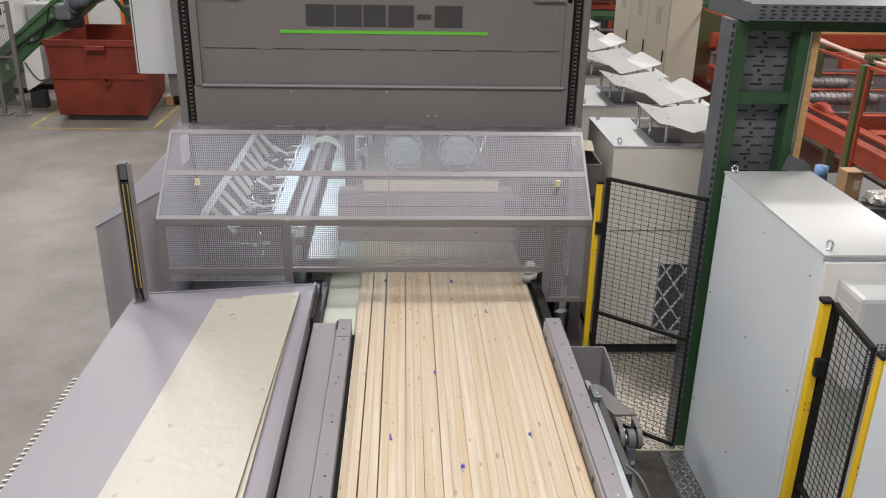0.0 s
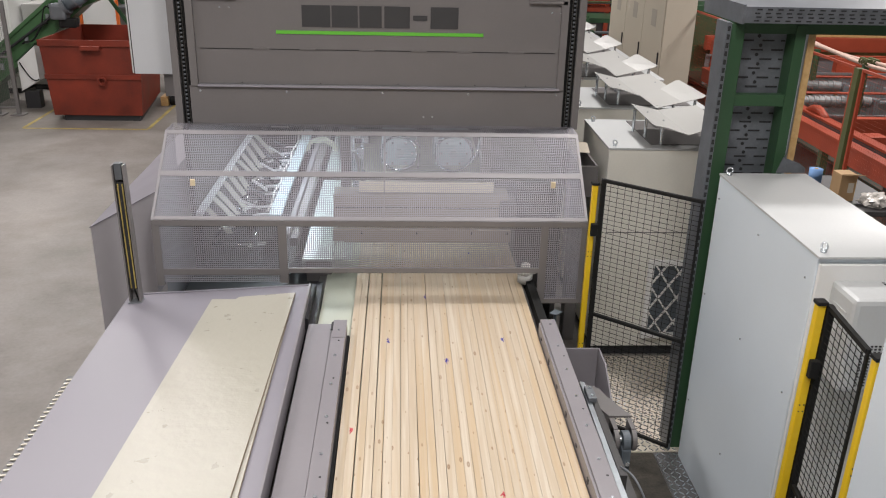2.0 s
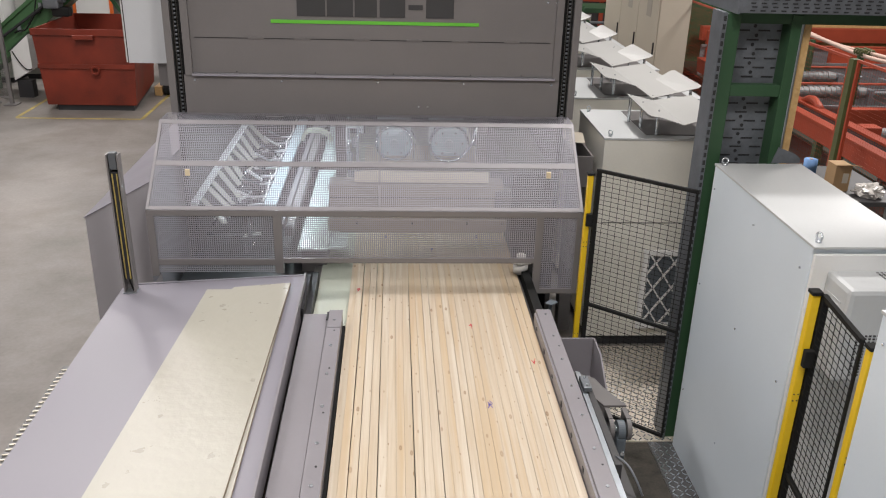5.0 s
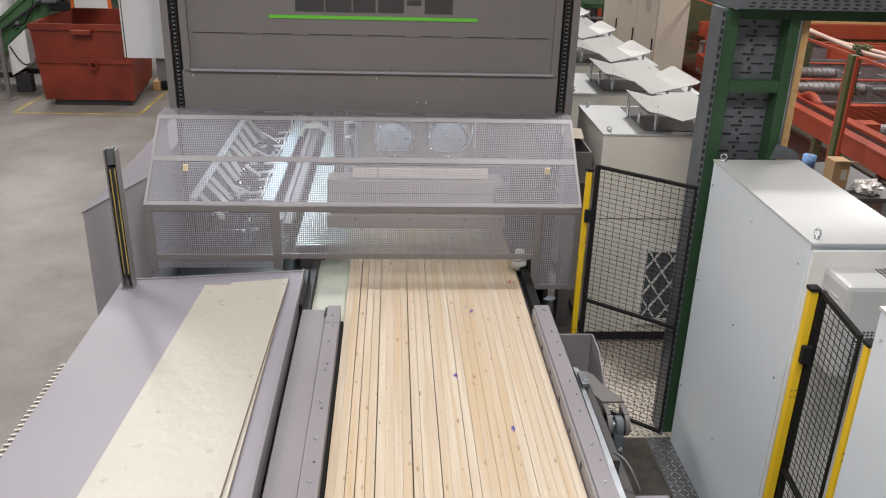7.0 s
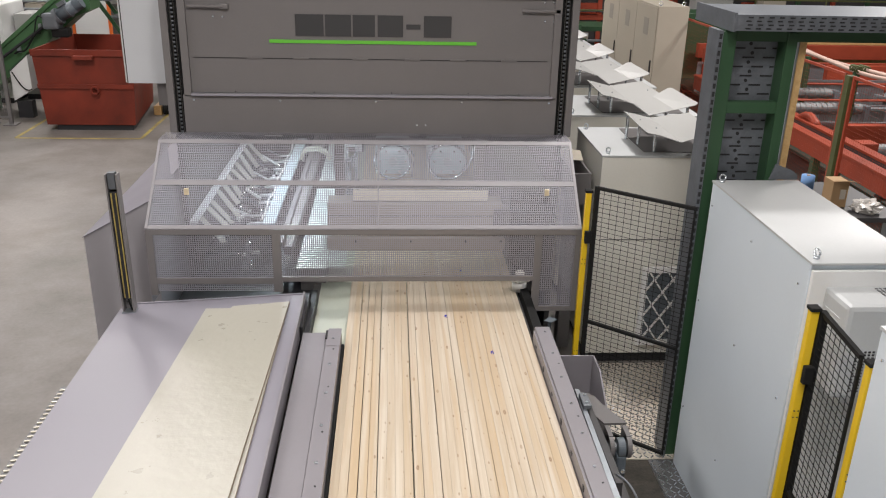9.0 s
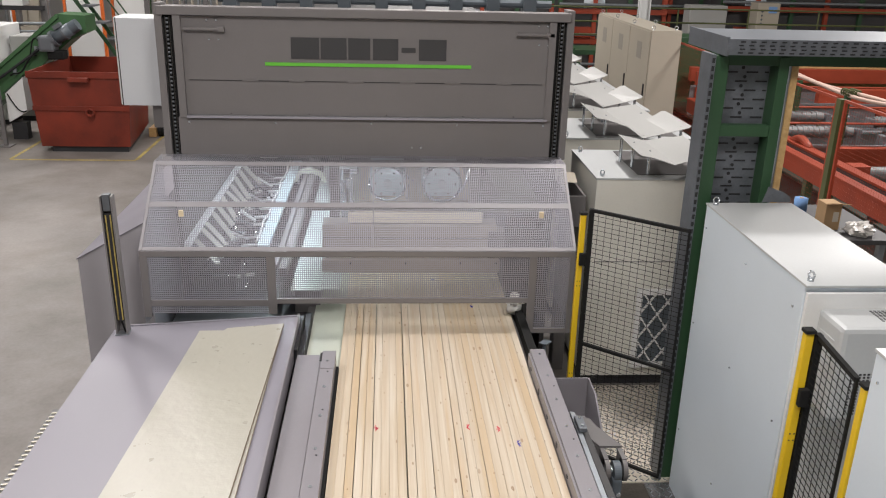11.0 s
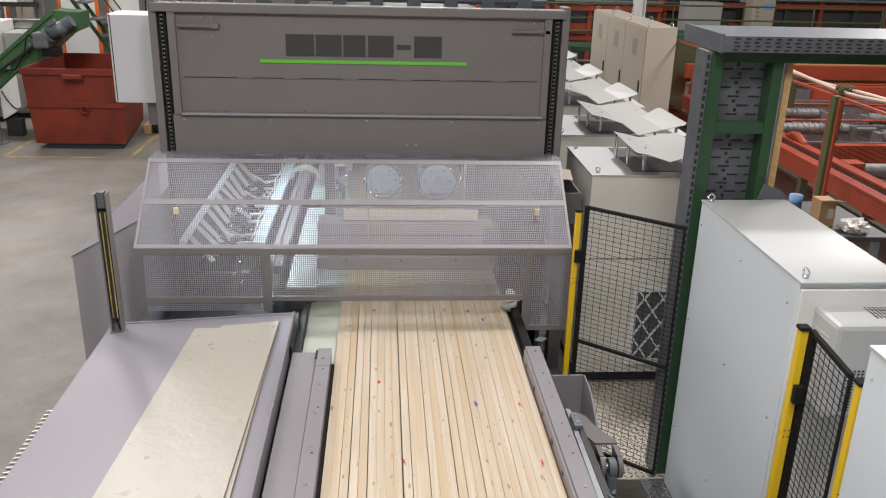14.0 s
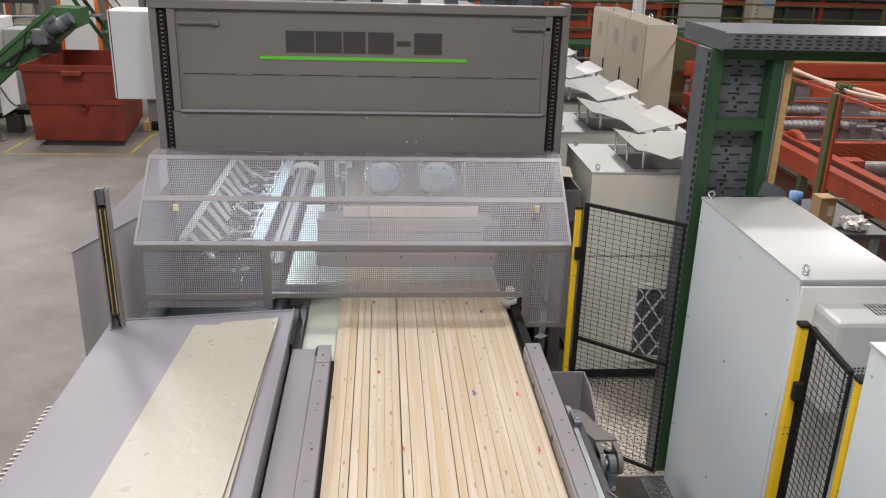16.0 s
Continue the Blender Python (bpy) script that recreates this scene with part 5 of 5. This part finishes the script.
    for y, z in ((16.55, 1.02), (15.2, 0.86), (14.0, 0.80)):
        part("cross_shaft", R(((6.4, y, z), (13.5, y, z), 0.022)), M_ORANGE, r, "thin red cross shaft")
    part("gear_motor", R(((9.6, 10.6, 0.62), (10.0, 10.6, 0.62), 0.13), seg=16), M_MOTOR, r, "", True)
    for dx in (0.0, 0.13):
        pts = [Vector((7.25 + dx + 0.30 * s, 15.2 - 4.2 * s, 1.50 - 0.06 * math.sin(3.14 * s) + 0.02 * math.sin(9 * s + dx * 20))) for s in [i / 24 for i in range(25)]]
        part("slack_hose", tube(pts, 0.032), M_HOSE, r, "pale pinkish hose", True)
    for dx in (0.0, 0.13):
        for k in range(4):
            part("hose_tie", ring(bmesh.new(), (7.38 + dx, 13.30 - 0.07 * k, 1.47), (0.1, 1, 0.15 * (k % 2)), 0.042, 0.016, 12), M_OLIVE, r)
    for x, y in ((7.36, 13.15), (7.30, 14.7), (7.50, 11.4)):
        part("hose_stand", B((x, x + 0.08, y, y + 0.08, 0.34, 1.42)), M_GREEN, r)
    return r


roller_line()


def orange_fence():
    x = 5.26
    for y0, y1 in ((12.5, 15.6), (9.56, 12.42), (6.2, 9.40)):
        f = thing("orange_fence", (x, (y0 + y1) / 2, 0), "orange-framed wire mesh fence with green posts", "fence", "orange fence panels")
        bm = bmesh.new()
        n = int((y1 - y0) / 0.05)
        for i in range(1, n):
            y = y0 + (y1 - y0) * i / n
            bar(bm, (x, y, 0.2), (x, y, 1.97), 0.0015, 0.0015)
        for j in range(1, 36):
            z = 0.2 + j * 0.05
            bar(bm, (x, y0, z), (x, y1, z), 0.0015, 0.0015)
        fine("wire_mesh", bm, M_ORANGE, f)
        for z in (0.2, 1.98):
            part("rail", bar(bmesh.new(), (x, y0, z), (x, y1, z), 0.03, 0.03), M_ORANGE, f)
        for y in (y0 + 0.02, y1 - 0.02):
            part("stile", bar(bmesh.new(), (x, y, 0.0), (x, y, 1.995), 0.035, 0.035), M_ORANGE, f)
    for y in (9.48, 12.46):
        p = thing("green_fence_post", (x, y, 0), "green steel fence post between orange panels", "fence post")
        part("post", B((x - 0.04, x + 0.04, y - 0.05, y + 0.05, 0, 1.99), bevel=0.004), M_OLIVE, p)
        part("base_plate", B((x - 0.09, x + 0.09, y - 0.09, y + 0.09, 0.0, 0.012)), M_OLIVE, p)


orange_fence()


# ---- the far end of the hall ----
def gangway():
    g = thing("gangway", (7, 20.5, 0), "green steel gangway with olive tube handrails", "walkway")
    part("deck", B((1.5, 14, 20.1, 21.2, 1.15, 1.25)), M_GREEN, g)
    for z in (1.62, 1.92, 2.24):
        part("handrail", R(((1.5, 20.1, z), (14, 20.1, z), 0.020)), M_OLIVE, g, "olive green handrail tube")
    for k in range(8):
        x = 1.7 + k * 1.7
        part("rail_post", R(((x, 20.1, 1.25), (x, 20.1, 2.24), 0.020)), M_OLIVE, g)
        part("leg", B((x, x + 0.12, 20.6, 20.72, 0, 1.15)), M_GREEN, g)
    return g


gangway()
machine_block("white_panel_box", 7.75, 8.73, 22.0, 22.5, 0.1, 2.2, M_COVER, "white steel switch cabinet behind the gangway", "cabinet")
desk = machine_block("grey_console", 9.44, 10.02, 21.8, 22.3, 0.1, 2.3, M_BEIGE, "grey operator console with a small screen", "console")
part("screen", B((9.72, 9.94, 21.788, 21.799, 2.06, 2.22), bevel=0.004), M_PAPER, desk, "small blue screen")
for k in range(4):
    part("button", R(((9.56, 21.80, 1.80 + 0.10 * k), (9.56, 21.785, 1.80 + 0.10 * k), 0.025), seg=10), M_MOTOR, desk)


def sorting_machine(x0, x1, y0, z1):
    m = thing("sorting_machine", ((x0 + x1) / 2, y0, 0), "orange-red framed sorting machine far down the hall", "machine", "sorting machines")
    # dark core paints the shade between the frame members
    part("core", B((x0 + 0.1, x1 - 0.1, y0 + 0.15, y0 + 1.1, 0.1, z1 - 0.15)), M_INNER, m)
    n = max(2, int((x1 - x0) / 0.9))
    for k in range(n + 1):
        x = x0 + (x1 - x0 - 0.1) * k / n
        part("post", B((x, x + 0.1, y0, y0 + 0.1, 0, z1)), M_ORANGE if k % 2 else M_GREEN, m)
    for k in range(4):
        z = 0.35 + (z1 - 0.5) * k / 3
        part("beam", B((x0, x1, y0 - 0.06, y0 - 0.002, z, z + 0.13)), M_ORANGE if k % 3 else M_GREEN, m)
        part("shaft", R(((x0, y0 - 0.1, z + 0.24), (x1, y0 - 0.1, z + 0.24), 0.035)), M_ZINC, m)
        part("panel", B((x0 + 0.2 + 0.25 * k, x0 + 0.75 + 0.25 * k, y0 + 0.10, y0 + 0.14, z + 0.14, z + 0.42)), (M_BEIGE, M_ORANGE, M_CAB, M_GREEN)[k], m)


for x0, x1, y0, z1 in ((1.5, 4.3, 22.4, 2.3), (4.5, 7.4, 22.8, 2.8), (8.9, 13.8, 22.9, 3.0), (2.4, 4.0, 17.6, 1.3), (1.0, 7.6, 26.0, 4.2), (7.7, 14.5, 26.5, 4.4)):
    sorting_machine(x0, x1, y0, z1)
machine_block("green_machine", 5.6, 7.3, 18.6, 19.4, 0.1, 1.75, M_GREEN, "green steel machine frame", "machine")
machine_block("timber_stack", 8.3, 13, 18.4, 20.0, 0.15, 1.35, M_PLANK, "stack of sawn timber beside the line", "timber stack")


def steel_column(x, y):
    c = thing("steel_column", (x, y, 0), "pale grey steel hall column", "column", "hall columns")
    part("shaft", B((x - 0.12, x + 0.12, y - 0.02, y + 0.02, 0, 9), (x - 0.12, x - 0.10, y - 0.12, y + 0.12, 0, 9), (x + 0.10, x + 0.12, y - 0.12, y + 0.12, 0, 9)), M_WHITE, c)


for x, y in ((5.95, 20.0), (-9.0, 22.0), (12.5, 24.0)):
    steel_column(x, y)


def blue_sensor():
    s = thing("blue_control_box", (1.75, 8.6, 0), "small light blue control box on a post", "control box")
    part("box", B((1.95, 2.16, 14.2, 14.36, 1.62, 1.98), bevel=0.02), M_PAPER, s)
    part("post", B((2.0, 2.08, 14.37, 14.45, 0, 2.2)), M_GREEN, s)


blue_sensor()


def leaning_panels():
    for x0, x1, y, z, mat, lab in ((-6.75, -6.05, 19.0, 3.0, M_WHITE, "tall white panel with orange edges"), (-5.85, -5.15, 19.3, 3.0, M_WHITE, "tall white panel leaning at the rack"), (-7.9, -7.3, 19.2, 2.7, M_BEIGE, "tall beige panel")):
        p = thing("door_panel", ((x0 + x1) / 2, y, 0), lab, "panel")
        part("leaf", B((x0, x1, y, y + 0.06, 0, z), bevel=0.01), mat, p)
        part("edge", B((x0 - 0.06, x0 - 0.005, y - 0.02, y + 0.06, 0, z), (x1 + 0.005, x1 + 0.06, y - 0.02, y + 0.06, 0, z)), M_NEON, p, "bright orange edge strip")
    r = thing("storage_rack", (-6, 18.6, 0), "grey steel storage rack with pipes and profiles", "rack")
    for x in (-8.8, -7.6, -7.05, -5.0, -4.4, -3.8, -3.2):
        part("upright", B((x, x + 0.09, 18.5, 18.6, 0, 3.2)), M_GREYD, r)
    for z in (1.35, 2.05, 2.6):
        part("beam", B((-8.8, -7.0, 18.45, 18.5, z, z + 0.09)), M_DARK, r)
    for k in range(14):
        x = -4.95 + k * 0.13
        part("profile", R(((x, 18.9, 0), (x + 0.05, 19.1, 3.0 + 0.1 * (k % 3)), 0.025)), M_ZINC if k % 2 else M_BEIGE, r, "upright stored profile")
    for k, (x, z, w, hh, mat) in enumerate(((-8.6, 1.44, 0.4, 0.3, M_CARD), (-8.1, 1.44, 0.3, 0.22, M_CAB), (-7.5, 1.44, 0.35, 0.3, M_BEIGE), (-8.5, 2.14, 0.5, 0.25, M_MOTOR), (-7.8, 2.14, 0.4, 0.3, M_WHITE), (-7.3, 2.69, 0.25, 0.3, M_CARD), (-8.3, 2.69, 0.5, 0.2, M_GREEN))):
        c = thing("rack_box", (x, 18.6, z), "small storage box on the rack", "box", "boxes on the rack")
        part("carton", B((x, x + w, 18.40, 18.75, z, z + hh), bevel=0.01), mat, c)
    rr = random.Random(3)
    for k in range(12):
        x = (-7.9 + k * 0.17 if k < 6 else -5.05 + (k - 6) * 0.24) + rr.uniform(-0.06, 0.06)
        part("batten", bar(bmesh.new(), (x, 18.72, 0), (x + rr.uniform(-0.25, 0.25), 18.85, rr.uniform(2.2, 3.3)), 0.05, 0.03), (M_ZINC, M_GREEN, M_SLAT, M_BEIGE, M_GREYD)[k % 5], r, "leaning stored batten")
    for z in (1.62, 1.78, 2.3):
        part("pipe", R(((-8.8, 18.40, z), (-6.6, 18.42, z + 0.02), 0.03)), M_ZINC, r)
    s = thing("step_ladder", (-5.6, 17.4, 0), "green steel stair with handrails", "stair")
    for y in (17.2, 17.7):
        part("stringer", bar(bmesh.new(), (-6.35, y, 3.0), (-5.0, y, 0.95), 0.035, 0.07), M_GREEN, s)
        part("handrail", bar(bmesh.new(), (-6.0, y, 3.4), (-4.65, y, 1.35), 0.025, 0.025), M_GREEN, s)
    for k in range(7):
        f = k / 6
        part("tread", B((-6.3 + 1.25 * f, -6.05 + 1.25 * f, 17.23, 17.67, 2.85 - 1.85 * f, 2.88 - 1.85 * f)), M_ZINCP, s)
    part("landing_post", B((-5.1, -4.95, 17.2, 17.7, 0, 0.98)), M_GREEN, s)


leaning_panels()


def bench_clutter():
    t = thing("side_bench", (3.5, 6.3, 0), "low grey bench holding workshop supplies", "bench")
    part("top", B((3.0, 3.95, 5.95, 6.9, 1.46, 1.50), bevel=0.005), M_INNER, t)
    for x in (3.05, 3.85):
        for y in (6.0, 6.8):
            part("leg", B((x, x + 0.05, y, y + 0.05, 0, 1.46)), M_ZINC, t)
    c = thing("cardboard_box", (3.52, 6.27, 1.5), "small open brown cardboard box on the bench", "box")
    part("label", B((3.54, 3.585, 6.196, 6.199, 1.57, 1.65)), M_SLAT, c)
    part("carton", B((3.475, 3.605, 6.2, 6.35, 1.501, 1.715), bevel=0.004), M_CARD, c)
    part("flap", slab([(3.475, 6.2, 1.717), (3.605, 6.2, 1.717), (3.63, 6.11, 1.735), (3.49, 6.11, 1.745)], (0, 0, 0.004)), M_CARD, c)
    p = thing("paper_roll", (3.45, 6.62, 1.5), "blue paper towel roll on the bench", "paper roll")
    part("roll", R(((3.50, 6.66, 1.50), (3.50, 6.66, 1.63), 0.055), seg=20), M_PAPER, p, "", True)
    part("core", R(((3.50, 6.66, 1.60), (3.50, 6.66, 1.634), 0.016), seg=14), M_CARD, p)
    b = thing("plastic_bag", (3.75, 6.05, 1.5), "crumpled clear plastic bag on the bench", "bag")
    bm = bmesh.new()
    bmesh.ops.create_icosphere(bm, subdivisions=4, radius=0.10)
    for v in bm.verts:
        v.co *= 1 + 0.5 * noise.noise(v.co * 20) + 0.2 * noise.noise(v.co * 55)
        v.co.z *= 0.55
    bm.transform(pose(3.72, 6.1, 1.545))
    part("film", bm, M_FILM, b)


bench_clutter()


# ---- the boards on the belt ----
BOARD, LEFT, COUNT = 0.0465, -0.314, 27
STATIONS = (6.75, 4.2, 2.2, 0.0, -2.2, -5.05)
# open joints, in millimetres, at the stations along the feed; the other boards lie tight
OPEN_JOINTS = {2: (9, 8, 7, 3, 2, 2), 3: (0, 1, 2, 4, 5, 5), 4: (9, 9, 2, 2, 2, 1), 5: (0, 0, 4, 6, 4, 6), 7: (7, 3, 2, 1, 1, 1),
               9: (1, 1, 5, 7, 8, 8), 10: (0, 0, 1, 2, 3, 4), 11: (4, 4, 2, 0, 0, 0), 12: (0, 1, 3, 5, 4, 3), 14: (2, 2, 1, 0, 0, 0), 15: (0, 0, 2, 3, 4, 5),
               16: (1, 1, 2, 2, 3, 3), 18: (2, 2, 1, 1, 3, 4), 20: (1, 1, 1, 2, 2, 3), 22: (0, 0, 1, 2, 2, 2), 25: (4, 4, 4, 2, 1, 1)}
rng = random.Random(11)
LAMELLAS = []


def joint_gap(k, i):
    return OPEN_JOINTS[k][i] * 0.001 if k in OPEN_JOINTS else 0.0007


def lamella(k):
    """One long planed board, gently bowed between its neighbours; local y runs along the feed."""
    total = COUNT * BOARD
    spans = []
    for i in range(len(STATIONS)):
        room = 1.270 - sum(joint_gap(q, i) for q in range(1, COUNT))
        x0 = LEFT + sum(joint_gap(q, i) for q in range(1, k + 1)) + k * BOARD * room / total
        spans.append((x0, x0 + BOARD * room / total))
    mid = sum(a + b for a, b in spans) / (2 * len(spans))
    ob = thing("lamella", (mid, 0, 0.86), "pale planed spruce board lying on the moving belt", "board", "boards on the belt")
    top, tip = 0.04 + rng.uniform(-0.0016, 0.0016), rng.uniform(-0.1, 0.1)
    w, c = BOARD / 2, 0.0007
    bm = bmesh.new()
    rows = []
    for i, (a, b) in enumerate(spans):
        y = STATIONS[i] + (tip if i == len(spans) - 1 else 0)
        a, b = a - mid, b - mid
        rows.append([bm.verts.new(v) for v in ((a, y, 0), (a, y, top - c), (a + c, y, top), (b - c, y, top), (b, y, top - c), (b, y, 0))])
    for u, v in zip(rows, rows[1:]):
        for q in range(6):
            bm.faces.new((u[q], u[(q + 1) % 6], v[(q + 1) % 6], v[q]))
    bm.faces.new(rows[0])
    bm.faces.new(rows[-1][::-1])
    p = mesh_ob("board", bm, M_WOOD)
    p.parent = ob
    return ob, p, w, top


def crayon(parent, x, y, z, mat, r):
    bm = bmesh.new()
    for i in range(8):
        dx, dy, a = r.uniform(-0.008, 0.008), r.uniform(-0.022, 0.022), r.uniform(-0.010, 0.010)
        bar(bm, (x + dx - a, y + dy - r.uniform(0.006, 0.022), z), (x + dx + a, y + dy + r.uniform(0.006, 0.022), z), 0.0035, 0.0006)
    m = mesh_ob("crayon_mark", bm, mat)
    m.parent = parent


for k in range(COUNT):
    LAMELLAS.append(lamella(k))

# crayon ticks at defects: across, along the feed at the start, colour
TICKS = ((0.21, 4.58, 0), (-0.06, 3.90, 0), (0.71, 3.91, 0), (0.32, 3.62, 0), (0.60, 5.43, 0), (0.38, 5.95, 0), (-0.13, 5.97, 0),
         (0.39, 0.47, 0), (0.67, -0.07, 0), (0.56, 1.32, 0), (-0.06, -1.83, 1), (-0.02, -2.95, 1), (0.58, -3.24, 0), (0.48, -1.83, 1),
         (0.85, -3.25, 1), (0.76, -2.01, 0), (0.53, 2.28, 1), (0.89, 1.81, 1), (-0.25, 2.85, 1), (0.12, -3.83, 1), (0.66, -1.85, 1), (0.88, -3.87, 1))
for x, y, red in TICKS:
    for ob, piece, w, top in LAMELLAS:
        if abs(x - ob.location.x) <= w + 0.003:
            crayon(piece, x - ob.location.x, y, top + 0.0004, M_RED_INK if red else M_BLUE_INK, rng)
            break


def motions():
    """The boards run into the machine at a steady feed and stop together."""
    feed = ((0, 0.0), (4, 2.236), (8, 4.472), (12, 6.708), (13, 7.267), (13.5, 7.546), (13.75, 7.676), (14, 7.782), (14.25, 7.850), (14.5, 7.873), (15, 7.874), (16, 7.874))
    for ob, *_ in LAMELLAS:
        x, _, z = ob.location
        walk(ob, [(t, pose(x, s, z)) for t, s in feed])


motions()
